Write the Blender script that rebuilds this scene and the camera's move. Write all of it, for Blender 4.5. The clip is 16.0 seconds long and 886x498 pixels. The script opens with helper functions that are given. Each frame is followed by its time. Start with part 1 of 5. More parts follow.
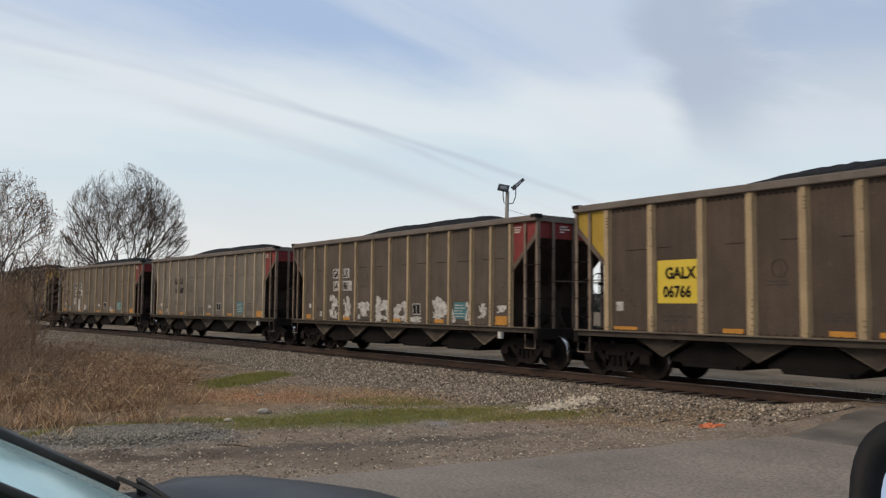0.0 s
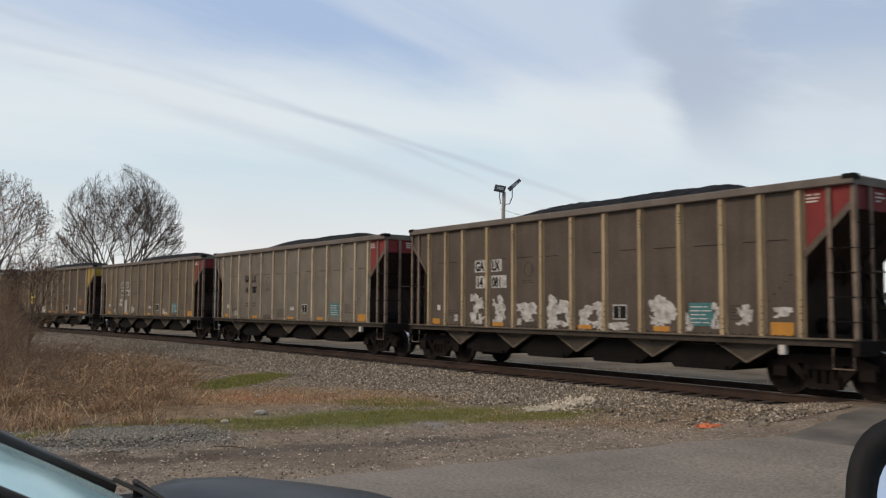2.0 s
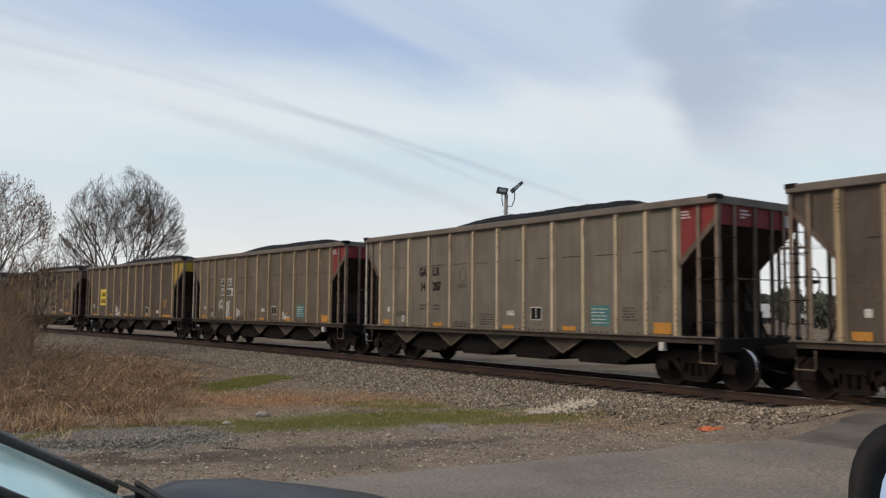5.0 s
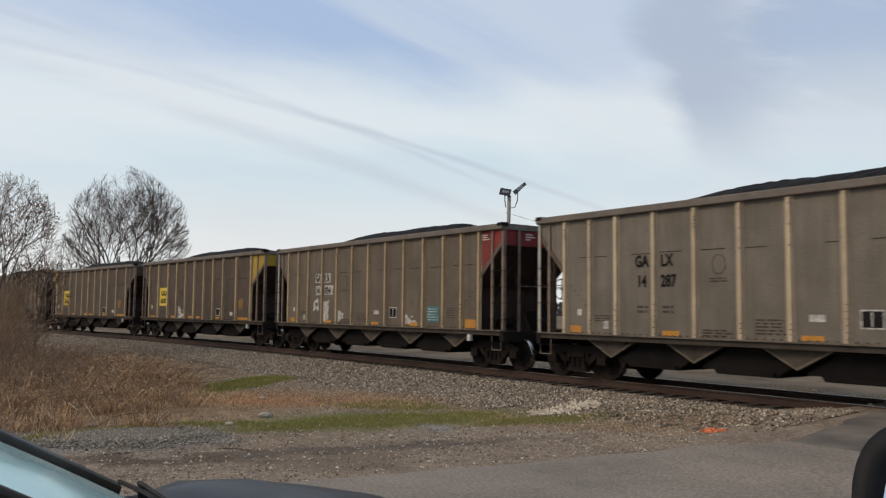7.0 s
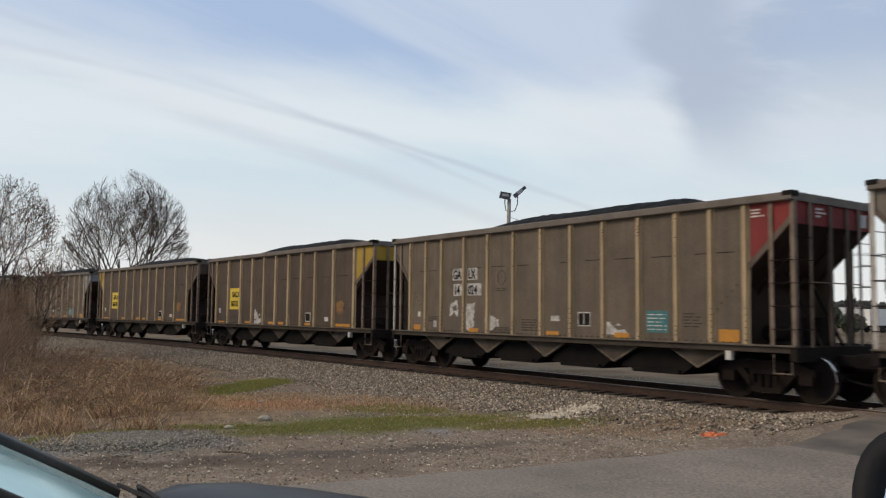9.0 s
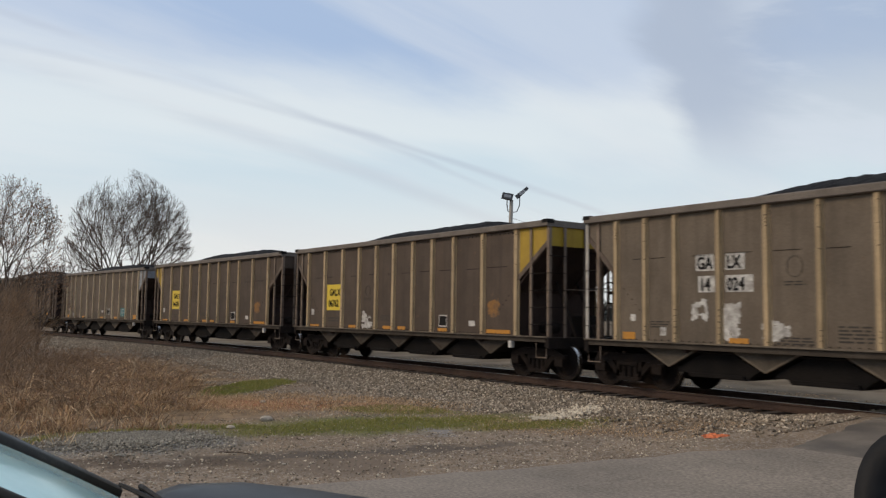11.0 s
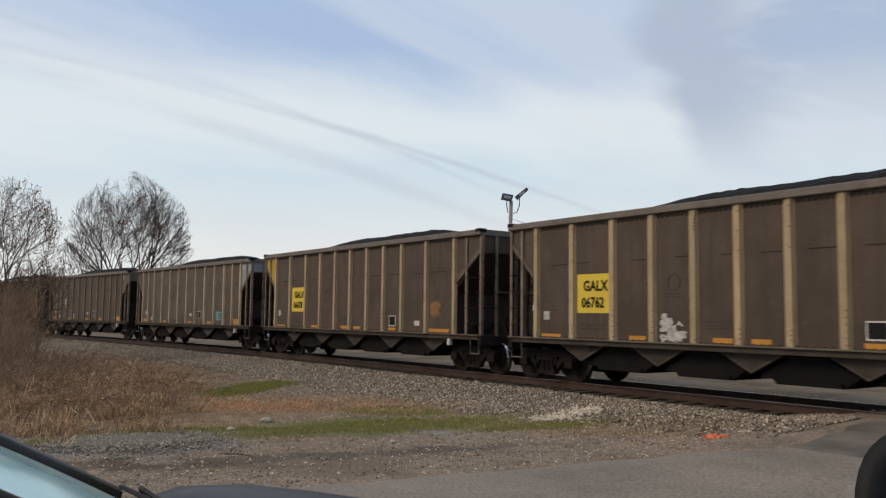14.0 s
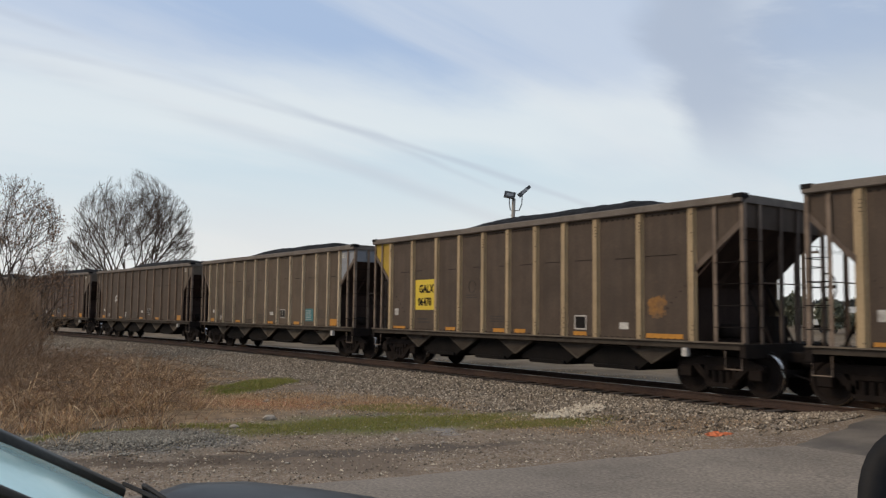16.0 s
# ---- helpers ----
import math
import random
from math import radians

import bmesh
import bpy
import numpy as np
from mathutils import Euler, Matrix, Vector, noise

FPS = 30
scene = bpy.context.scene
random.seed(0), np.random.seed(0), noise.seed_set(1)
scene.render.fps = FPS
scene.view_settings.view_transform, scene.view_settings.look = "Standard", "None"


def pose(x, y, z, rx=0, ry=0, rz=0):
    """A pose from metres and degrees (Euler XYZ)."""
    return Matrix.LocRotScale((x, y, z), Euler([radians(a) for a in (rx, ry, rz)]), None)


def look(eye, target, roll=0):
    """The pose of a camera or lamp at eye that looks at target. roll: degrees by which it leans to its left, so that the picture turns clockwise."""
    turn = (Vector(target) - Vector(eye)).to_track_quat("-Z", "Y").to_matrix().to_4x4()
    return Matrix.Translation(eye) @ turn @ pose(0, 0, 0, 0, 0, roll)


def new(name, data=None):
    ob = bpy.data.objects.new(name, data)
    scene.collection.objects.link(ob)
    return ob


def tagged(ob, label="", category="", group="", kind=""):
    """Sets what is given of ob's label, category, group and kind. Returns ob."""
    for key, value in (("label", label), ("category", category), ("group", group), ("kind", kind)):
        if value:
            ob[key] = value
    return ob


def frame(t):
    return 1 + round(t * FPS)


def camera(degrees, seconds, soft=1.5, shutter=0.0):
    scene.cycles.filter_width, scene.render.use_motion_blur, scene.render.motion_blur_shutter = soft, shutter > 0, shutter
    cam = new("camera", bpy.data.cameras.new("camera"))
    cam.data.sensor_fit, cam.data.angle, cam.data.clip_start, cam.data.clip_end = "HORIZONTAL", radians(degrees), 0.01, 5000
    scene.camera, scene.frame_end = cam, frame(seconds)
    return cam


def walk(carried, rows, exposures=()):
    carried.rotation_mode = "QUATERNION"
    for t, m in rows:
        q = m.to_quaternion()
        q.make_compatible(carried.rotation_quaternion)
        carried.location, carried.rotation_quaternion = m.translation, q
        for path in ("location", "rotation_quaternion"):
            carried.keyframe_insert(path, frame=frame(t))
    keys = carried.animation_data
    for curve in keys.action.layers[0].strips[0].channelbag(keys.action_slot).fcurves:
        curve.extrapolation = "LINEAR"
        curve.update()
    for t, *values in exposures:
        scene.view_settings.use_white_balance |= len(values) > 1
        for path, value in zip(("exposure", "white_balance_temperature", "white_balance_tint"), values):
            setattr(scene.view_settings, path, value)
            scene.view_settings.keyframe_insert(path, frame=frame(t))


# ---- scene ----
# Metres; z = 0 is the top of the rails, x runs with the train, y away from the camera.
# ---- camera ----
cam = camera(56.306, 16.0, soft=1.3, shutter=0.5)
EYE = (0.0, 0.0, 1.721)
TURNS = [  # seconds, turn to the left of +y, tilt up, roll
    (0.0, 54.146, 3.993, 0.464), (0.5, 54.154, 4.100, 0.512), (1.0, 54.118, 4.049, 0.444), (1.5, 53.953, 3.997, 0.308),
    (2.0, 53.910, 4.050, 0.353), (2.5, 54.052, 4.136, 0.522), (3.0, 54.141, 4.193, 0.571), (3.5, 54.108, 4.208, 0.533),
    (4.0, 54.049, 4.167, 0.459), (6.5, 54.183, 4.280, 0.533), (7.0, 54.267, 4.266, 0.585), (7.5, 54.292, 4.233, 0.642),
    (8.0, 54.210, 4.280, 0.670), (8.5, 54.183, 4.423, 0.689), (9.0, 54.265, 4.507, 0.674), (11.5, 54.444, 4.626, 0.830),
    (12.0, 54.465, 4.736, 0.863), (12.5, 54.442, 4.737, 0.866), (13.0, 54.404, 4.671, 0.799), (13.5, 54.379, 4.663, 0.715),
    (14.0, 54.397, 4.632, 0.654), (14.5, 54.423, 4.554, 0.597), (15.0, 54.413, 4.532, 0.558), (15.5, 54.482, 4.494, 0.626),
    (16.0, 54.575, 4.467, 0.656)]
walk(cam, [(t, pose(*EYE, 90 + tilt, 0, turn) @ pose(0, 0, 0, 0, 0, roll)) for t, turn, tilt, roll in TURNS])

# ---- light ----
SUN_AZ, SUN_EL = radians(214), radians(35)  # clockwise from +y
world = bpy.data.worlds.new("sky")
scene.world = world
world.use_nodes = True


def sky_nodes():
    nt = world.node_tree
    nt.nodes.clear()
    N, L = nt.nodes.new, nt.links.new

    def math(op, a, b=None, c=None):
        n = N("ShaderNodeMath")
        n.operation = op
        for i, v in enumerate((a, b, c)):
            if v is None:
                continue
            if isinstance(v, (int, float)):
                n.inputs[i].default_value = v
            else:
                L(v, n.inputs[i])
        return n.outputs[0]

    def mix(f, a, b):
        n = N("ShaderNodeMix")
        n.data_type = "RGBA"
        for i, v in ((0, f), (6, a), (7, b)):
            if isinstance(v, tuple):
                n.inputs[i].default_value = (*v, 1)
            elif isinstance(v, (int, float)):
                n.inputs[i].default_value = v
            else:
                L(v, n.inputs[i])
        return n.outputs[2]

    def ramp(v, lo, hi):
        n = N("ShaderNodeMapRange")
        n.interpolation_type = "SMOOTHSTEP"
        L(v, n.inputs[0])
        n.inputs[1].default_value, n.inputs[2].default_value = lo, hi
        return n.outputs[0]

    def clouds(vec, angle, scale, stretch, detail, rough, off):
        m = N("ShaderNodeMapping")
        m.vector_type = "TEXTURE"
        m.inputs["Location"].default_value = off
        m.inputs["Rotation"].default_value = (0, 0, radians(angle))
        m.inputs["Scale"].default_value = (stretch, 1, 1)
        L(vec, m.inputs[0])
        n = N("ShaderNodeTexNoise")
        n.inputs["Scale"].default_value, n.inputs["Detail"].default_value, n.inputs["Roughness"].default_value = scale, detail, rough
        n.inputs["Distortion"].default_value = 0.4
        L(m.outputs[0], n.inputs["Vector"])
        return n.outputs[0]

    sky = N("ShaderNodeTexSky")
    sky.sky_type, sky.sun_disc = "NISHITA", False
    sky.sun_elevation, sky.sun_rotation = SUN_EL, SUN_AZ
    co = N("ShaderNodeTexCoord").outputs["Generated"]
    sep = N("ShaderNodeSeparateXYZ")
    L(co, sep.inputs[0])
    up = math("ADD", math("MAXIMUM", sep.outputs[2], 0.0), 0.22)
    flat = N("ShaderNodeCombineXYZ")
    L(math("DIVIDE", sep.outputs[0], up), flat.inputs[0])
    L(math("DIVIDE", sep.outputs[1], up), flat.inputs[1])
    v = flat.outputs[0]
    blue = mix(1.0, (0, 0, 0), sky.outputs[0])
    dim = N("ShaderNodeVectorMath")
    dim.operation = "SCALE"
    L(blue, dim.inputs[0])
    dim.inputs[3].default_value = 0.10
    base = mix(0.75, dim.outputs[0], (0.37, 0.50, 0.72))
    def across(vec, a, b):
        n = N("ShaderNodeVectorMath")
        n.operation = "DOT_PRODUCT"
        L(vec, n.inputs[0])
        n.inputs[1].default_value = (a, b, 0)
        return n.outputs["Value"]

    # everything is frayed a little by a slow turbulence
    fray = math("MULTIPLY", math("SUBTRACT", clouds(v, 80, 1.3, 1.6, 6, 0.55, (4.0, 1.0, 0)), 0.5), 0.75)
    fine = math("MULTIPLY", math("SUBTRACT", clouds(v, 94, 3.4, 3.0, 6, 0.6, (1.0, 2.0, 0)), 0.5), 0.30)
    rise = math("ADD", sep.outputs[2], math("MULTIPLY", math("ADD", fray, fine), 0.16))
    veil = math("MULTIPLY", ramp(rise, 0.315, 0.235), ramp(rise, 0.150, 0.215))
    thin = ramp(rise, 0.25, 0.17)
    col = mix(0.45, base, (0.49, 0.61, 0.82))
    col = mix(math("MULTIPLY", thin, 0.80), col, (0.65, 0.77, 0.82))
    col = mix(math("MULTIPLY", veil, 0.85), col, (0.76, 0.825, 0.85))
    streaks = ramp(clouds(v, 97, 1.9, 4.2, 6, 0.56, (3.1, 0.7, 0)), 0.44, 0.66)
    col = mix(math("MULTIPLY", streaks, 0.40), col, (0.77, 0.80, 0.83))
    haze = ramp(clouds(v, 100, 1.2, 3.0, 5, 0.5, (7.1, 3.7, 0)), 0.50, 0.68)
    col = mix(math("MULTIPLY", haze, 0.42), col, (0.55, 0.62, 0.73))
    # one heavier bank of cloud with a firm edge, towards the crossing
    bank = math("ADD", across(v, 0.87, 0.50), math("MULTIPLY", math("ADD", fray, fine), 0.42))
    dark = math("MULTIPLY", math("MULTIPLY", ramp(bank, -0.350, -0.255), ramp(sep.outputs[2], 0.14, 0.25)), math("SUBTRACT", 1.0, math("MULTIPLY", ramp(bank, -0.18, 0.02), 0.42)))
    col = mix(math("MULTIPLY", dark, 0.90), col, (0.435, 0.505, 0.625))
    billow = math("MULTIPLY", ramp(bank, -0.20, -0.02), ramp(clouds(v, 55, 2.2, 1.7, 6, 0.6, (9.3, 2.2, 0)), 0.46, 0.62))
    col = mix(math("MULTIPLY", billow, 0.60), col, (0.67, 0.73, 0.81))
    # old vapour trails, drawn out by the wind
    for a, b, at, wide, much in ((1.0, 0.04, -1.909, 0.034, 0.36), (1.0, 0.186, -1.965, 0.085, 0.28), (1.0, 0.19, -1.754, 0.030, 0.26)):
        dist = math("ABSOLUTE", math("SUBTRACT", math("ADD", across(v, a, b), math("MULTIPLY", fine, 0.24)), at))
        trail = math("MULTIPLY", ramp(dist, wide, 0.0), ramp(clouds(v, 90, 2.0, 2.4, 4, 0.6, (2.0, 7.0, at)), 0.34, 0.56))
        col = mix(math("MULTIPLY", trail, much), col, (0.42, 0.46, 0.56))
    low = ramp(sep.outputs[2], 0.19, 0.05)
    col = mix(math("MULTIPLY", low, 0.72), col, (0.85, 0.835, 0.80))
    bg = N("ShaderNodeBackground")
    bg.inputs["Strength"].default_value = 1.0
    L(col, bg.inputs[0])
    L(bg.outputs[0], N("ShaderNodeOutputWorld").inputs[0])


sky_nodes()
sun = new("sun", bpy.data.lights.new("sun", "SUN"))
sun.data.energy, sun.data.angle, sun.data.color = 1.9, radians(22), (1.0, 0.77, 0.51)
SUN_FROM = Vector((math.sin(SUN_AZ) * math.cos(SUN_EL), math.cos(SUN_AZ) * math.cos(SUN_EL), math.sin(SUN_EL)))
sun.matrix_world = look(SUN_FROM * 200, (0, 0, 0))
scene.view_settings.exposure = 0.0

# ---- materials ----


def material(name, color, rough=0.8, metal=0.0, second=None, scale=3.0, amount=0.6, fine=40.0, fine_amount=0.25, bump=0.2,
             streak=0.0, spread=0.0, rust=None, rust_at=0.62, shine=0.5):
    """A surface with broad stains, fine grain, optional run-down streaks and rust, and a spread of tone from piece to piece."""
    m = bpy.data.materials.new(name)
    m.use_nodes = True
    nt = m.node_tree
    N, L = nt.nodes.new, nt.links.new
    b = nt.nodes["Principled BSDF"]
    co = N("ShaderNodeTexCoord").outputs["Object"]
    info = N("ShaderNodeObjectInfo")
    shift = N("ShaderNodeVectorMath")
    shift.operation = "MULTIPLY_ADD"
    L(info.outputs["Random"], shift.inputs[0])
    shift.inputs[1].default_value = (37, 23, 11) if spread or streak else (0, 0, 0)
    L(co, shift.inputs[2])

    def noise_at(sc, detail, stretch=(1, 1, 1)):
        mp = N("ShaderNodeMapping")
        mp.inputs["Scale"].default_value = stretch
        L(shift.outputs[0], mp.inputs[0])
        n = N("ShaderNodeTexNoise")
        n.inputs["Scale"].default_value, n.inputs["Detail"].default_value = sc, detail
        L(mp.outputs[0], n.inputs["Vector"])
        return n.outputs[0]

    def ranged(v, lo, hi, to=1.0):
        n = N("ShaderNodeMapRange")
        L(v, n.inputs[0])
        n.inputs[1].default_value, n.inputs[2].default_value, n.inputs[4].default_value = lo, hi, to
        return n.outputs[0]

    def mix(f, a, c, how="MIX"):
        n = N("ShaderNodeMix")
        n.data_type, n.blend_type = "RGBA", how
        for i, v in ((0, f), (6, a), (7, c)):
            if isinstance(v, tuple):
                n.inputs[i].default_value = (*v, 1)
            elif isinstance(v, (int, float)):
                n.inputs[i].default_value = v
            else:
                L(v, n.inputs[i])
        return n.outputs[2]

    second = second or tuple(c * 0.6 for c in color)
    col = mix(ranged(noise_at(scale, 5), 0.38, 0.66, amount), color, second)
    if streak:
        col = mix(ranged(noise_at(1.6, 6, (3.0, 3.0, 0.22)), 0.42, 0.7, streak), col, tuple(c * 0.5 for c in color))
    if rust:
        col = mix(ranged(noise_at(5.0, 8), rust_at, rust_at + 0.08, 0.8), col, rust)
    grain = noise_at(fine, 4)
    g = N("ShaderNodeMapRange")
    L(grain, g.inputs[0])
    g.inputs[1].default_value, g.inputs[2].default_value = 0.3, 0.7
    g.inputs[3].default_value, g.inputs[4].default_value = 1 - fine_amount, 1 + fine_amount
    sc = N("ShaderNodeVectorMath")
    sc.operation = "SCALE"
    L(col, sc.inputs[0])
    L(g.outputs[0], sc.inputs[3])
    out = sc.outputs[0]
    if spread:
        h = N("ShaderNodeMapRange")
        L(info.outputs["Random"], h.inputs[0])
        h.inputs[3].default_value, h.inputs[4].default_value = 1 - spread, 1 + spread
        s2 = N("ShaderNodeVectorMath")
        s2.operation = "SCALE"
        L(out, s2.inputs[0])
        L(h.outputs[0], s2.inputs[3])
        out = s2.outputs[0]
    L(out, b.inputs["Base Color"])
    wear = N("ShaderNodeMapRange")
    L(noise_at(scale * 2, 4), wear.inputs[0])
    wear.inputs[3].default_value, wear.inputs[4].default_value = max(rough - 0.12, 0.02), min(rough + 0.10, 1.0)
    L(wear.outputs[0], b.inputs["Roughness"])
    b.inputs["Roughness"].default_value, b.inputs["Metallic"].default_value = rough, metal
    b.inputs["Specular IOR Level"].default_value = shine
    if bump:
        bn = N("ShaderNodeBump")
        bn.inputs["Strength"].default_value, bn.inputs["Distance"].default_value = bump, 0.01
        L(grain, bn.inputs["Height"])
        L(bn.outputs[0], b.inputs["Normal"])
    return m


def island_material(name, colors, rough=0.9):
    """Many loose pieces in one mesh, each with a tone of its own."""
    m = bpy.data.materials.new(name)
    m.use_nodes = True
    nt = m.node_tree
    b = nt.nodes["Principled BSDF"]
    geo = nt.nodes.new("ShaderNodeNewGeometry")
    r = nt.nodes.new("ShaderNodeValToRGB")
    r.color_ramp.interpolation = "LINEAR"
    while len(r.color_ramp.elements) < len(colors):
        r.color_ramp.elements.new(0.5)
    for i, c in enumerate(colors):
        r.color_ramp.elements[i].position = i / (len(colors) - 1)
        r.color_ramp.elements[i].color = (*c, 1)
    nt.links.new(geo.outputs["Random Per Island"], r.inputs[0])
    nt.links.new(r.outputs[0], b.inputs["Base Color"])
    b.inputs["Roughness"].default_value = rough
    return m


STEEL_SIDE = {}
for key, c in (("umber", (0.068, 0.046, 0.032)), ("ochre", (0.092, 0.065, 0.043)), ("grey_brown", (0.083, 0.063, 0.048)), ("pale_grey", (0.160, 0.138, 0.113)), ("dark_brown", (0.066, 0.045, 0.031)),
               ("mid_grey", (0.126, 0.098, 0.072)), ("red_brown", (0.060, 0.034, 0.024))):
    STEEL_SIDE[key] = material("weathered steel " + key, c, 0.75, 0.1, tuple(v * 0.66 for v in c), 0.9, 0.75, 25, 0.14, 0.12, streak=0.5,
                               rust=(0.12, 0.07, 0.04), rust_at=0.69)
RIB = {}
for key, c in (("tan", (0.385, 0.285, 0.165)), ("pale", (0.47, 0.375, 0.255)), ("brown", (0.19, 0.13, 0.088))):
    RIB[key] = material("rib paint " + key, c, 0.75, 0.0, tuple(v * 0.72 for v in c), 2.0, 0.7, 30, 0.15, 0.1, streak=0.35, spread=0.12)
RIB_FACE = {}  # a darker tone for one flange of each rib
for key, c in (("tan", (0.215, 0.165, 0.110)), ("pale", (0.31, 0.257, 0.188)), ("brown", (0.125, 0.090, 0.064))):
    RIB_FACE[key] = material("darker rib flange " + key, c, 0.8, 0.0, tuple(v * 0.70 for v in c), 2.0, 0.7, 30, 0.15, 0.1, streak=0.4, spread=0.12)
CHORD = material("chord steel", (0.140, 0.119, 0.102), 0.75, 0.1, (0.085, 0.071, 0.060), 2, 0.6)
# Soot, with the shade below the cars put into its near-black.
SOOT_SHADE = material("sooty shade-dark underframe steel", (0.0135, 0.0111, 0.0108), 0.9, 0.0, (0.0243, 0.0182, 0.0149), 2.5, 0.7, 40, 0.3, 0.3, shine=0.12)
# Blacker again: the shade under the sill is put into the doors.
DOOR = material("shade-black door steel", (0.0070, 0.0064, 0.0066), 0.85, 0.0, (0.013, 0.011, 0.010), 2.5, 0.7, 40, 0.3, 0.3, shine=0.1)
SILL = material("grimy sill steel", (0.060, 0.050, 0.042), 0.85, 0.0, (0.032, 0.026, 0.022), 2, 0.7, shine=0.15)
# Dust, plus the light caught by ledges and funnel lips, in one pale colour.
LEDGE = material("dusty lit sill ledge", (0.150, 0.125, 0.098), 0.85, 0.0, (0.075, 0.060, 0.048), 3, 0.7, shine=0.15)
SOOT_LIGHT = material("dusty hopper steel", (0.0900, 0.0770, 0.0630), 0.9, 0.0, (0.0380, 0.0310, 0.0260), 1.2, 0.8, 30, 0.2, 0.2, streak=0.3, shine=0.15)
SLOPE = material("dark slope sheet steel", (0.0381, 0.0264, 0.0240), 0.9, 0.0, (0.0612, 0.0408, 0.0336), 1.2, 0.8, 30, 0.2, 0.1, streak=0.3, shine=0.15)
SLOPE_EDGE = material("rusted angle iron", (0.115, 0.085, 0.066), 0.85, 0.0, (0.060, 0.042, 0.034), 2.5, 0.7, 30, 0.2, 0.2, streak=0.3)
PALE_POST = material("pale painted post steel", (0.42, 0.40, 0.37), 0.8, 0.0, (0.24, 0.21, 0.18), 3, 0.6)
POST = material("end post steel", (0.195, 0.147, 0.112), 0.85, 0.0, (0.090, 0.066, 0.051), 3, 0.7)
RED = material("faded red paint", (0.185, 0.012, 0.012), 0.75, 0.0, (0.115, 0.013, 0.012), 1.5, 0.6, 30, 0.12, 0.05, streak=0.3)
YELLOW = material("yellow paint", (0.38, 0.250, 0.016), 0.7, 0.0, (0.25, 0.155, 0.018), 2, 0.6, 30, 0.08, 0.05, streak=0.25)
SIGN_YELLOW = material("yellow sign enamel", (0.62, 0.46, 0.03), 0.6, 0.0, (0.54, 0.38, 0.03), 2, 0.5, 30, 0.05, 0)
ORANGE = material("orange reflector", (0.46, 0.20, 0.015), 0.6, 0.0, (0.33, 0.15, 0.02), 6, 0.6, 40, 0.1, 0)
WHITE = material("white patch paint", (0.50, 0.49, 0.47), 0.75, 0.0, (0.21, 0.195, 0.18), 6, 0.9, 25, 0.2, 0)
TEAL = material("teal stencil paint", (0.0350, 0.1560, 0.1716), 0.7, 0.0, (0.0250, 0.1040, 0.1144), 6, 0.6)
INK = material("black lettering paint", (0.014, 0.013, 0.013), 0.8, shine=0.1)
FAINT_INK = material("faded dark lettering", (0.0380, 0.0313, 0.0252), 0.8)
PALE_INK = material("pale lettering", (0.55, 0.53, 0.5), 0.7)
COAL = material("coal", (0.008, 0.008, 0.009), 0.9, 0.0, (0.018, 0.018, 0.018), 8, 0.6, 25, 0.5, 0.9, shine=0.15)
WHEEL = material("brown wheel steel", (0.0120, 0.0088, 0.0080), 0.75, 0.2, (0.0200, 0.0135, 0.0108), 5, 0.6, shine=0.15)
TREAD = material("polished wheel tread", (0.62, 0.60, 0.58), 0.22, 1.0, (0.5, 0.48, 0.46), 5, 0.4, 30, 0.05, 0)
RAIL = material("rusty rail steel", (0.0510, 0.0270, 0.0186), 0.75, 0.2, (0.0330, 0.0180, 0.0136), 4, 0.6)
RAIL_TOP = material("worn rail head", (0.30, 0.28, 0.26), 0.35, 0.9, (0.2, 0.17, 0.15), 4, 0.6)
TIE = material("creosoted timber", (0.0385, 0.0294, 0.0238), 0.9, 0.0, (0.0700, 0.0560, 0.0455), 3, 0.7, 30, 0.3, 0.5, spread=0.3)
ASPHALT = material("worn asphalt", (0.2154, 0.1826, 0.1465), 0.9, 0.0, (0.1523, 0.1293, 0.1047), 0.6, 0.9, 22, 0.32, 0.5)
ASPHALT_DARK = material("patched asphalt", (0.150, 0.128, 0.104), 0.9, 0.0, (0.055, 0.048, 0.043), 0.9, 0.8, 60, 0.3, 0.4)
BARK = material("grey bark", (0.098, 0.072, 0.055), 0.9, 0.0, (0.058, 0.043, 0.033), 2, 0.6, 20, 0.3, 0.4)
TWIG = island_material("bare twigs", [(0.070, 0.052, 0.042), (0.125, 0.090, 0.068), (0.095, 0.070, 0.055)])
BRUSH = island_material("dry brush stems", [(0.268, 0.152, 0.083), (0.507, 0.295, 0.158), (0.347, 0.201, 0.113), (0.187, 0.117, 0.067)])
THICKET = island_material("dark thicket stems", [(0.189, 0.117, 0.069), (0.345, 0.226, 0.134), (0.238, 0.152, 0.089), (0.116, 0.077, 0.047)])
STRAW = island_material("dry grass", [(0.302, 0.188, 0.093), (0.627, 0.420, 0.222), (0.392, 0.233, 0.114), (0.123, 0.078, 0.043), (0.762, 0.549, 0.319), (0.213, 0.134, 0.073)])
GRASS = island_material("winter grass", [(0.141, 0.166, 0.034), (0.220, 0.222, 0.049), (0.335, 0.268, 0.076), (0.155, 0.190, 0.038)])
STONE = island_material("ballast stone", [(0.042, 0.033, 0.024), (0.171, 0.136, 0.098), (0.325, 0.262, 0.190), (0.084, 0.065, 0.045), (0.590, 0.495, 0.374), (0.132, 0.097, 0.064), (0.247, 0.199, 0.145)])
RUSTY_STONE = island_material("rusty ballast stone", [(0.050, 0.030, 0.020), (0.085, 0.052, 0.034), (0.035, 0.022, 0.016), (0.125, 0.085, 0.058)])
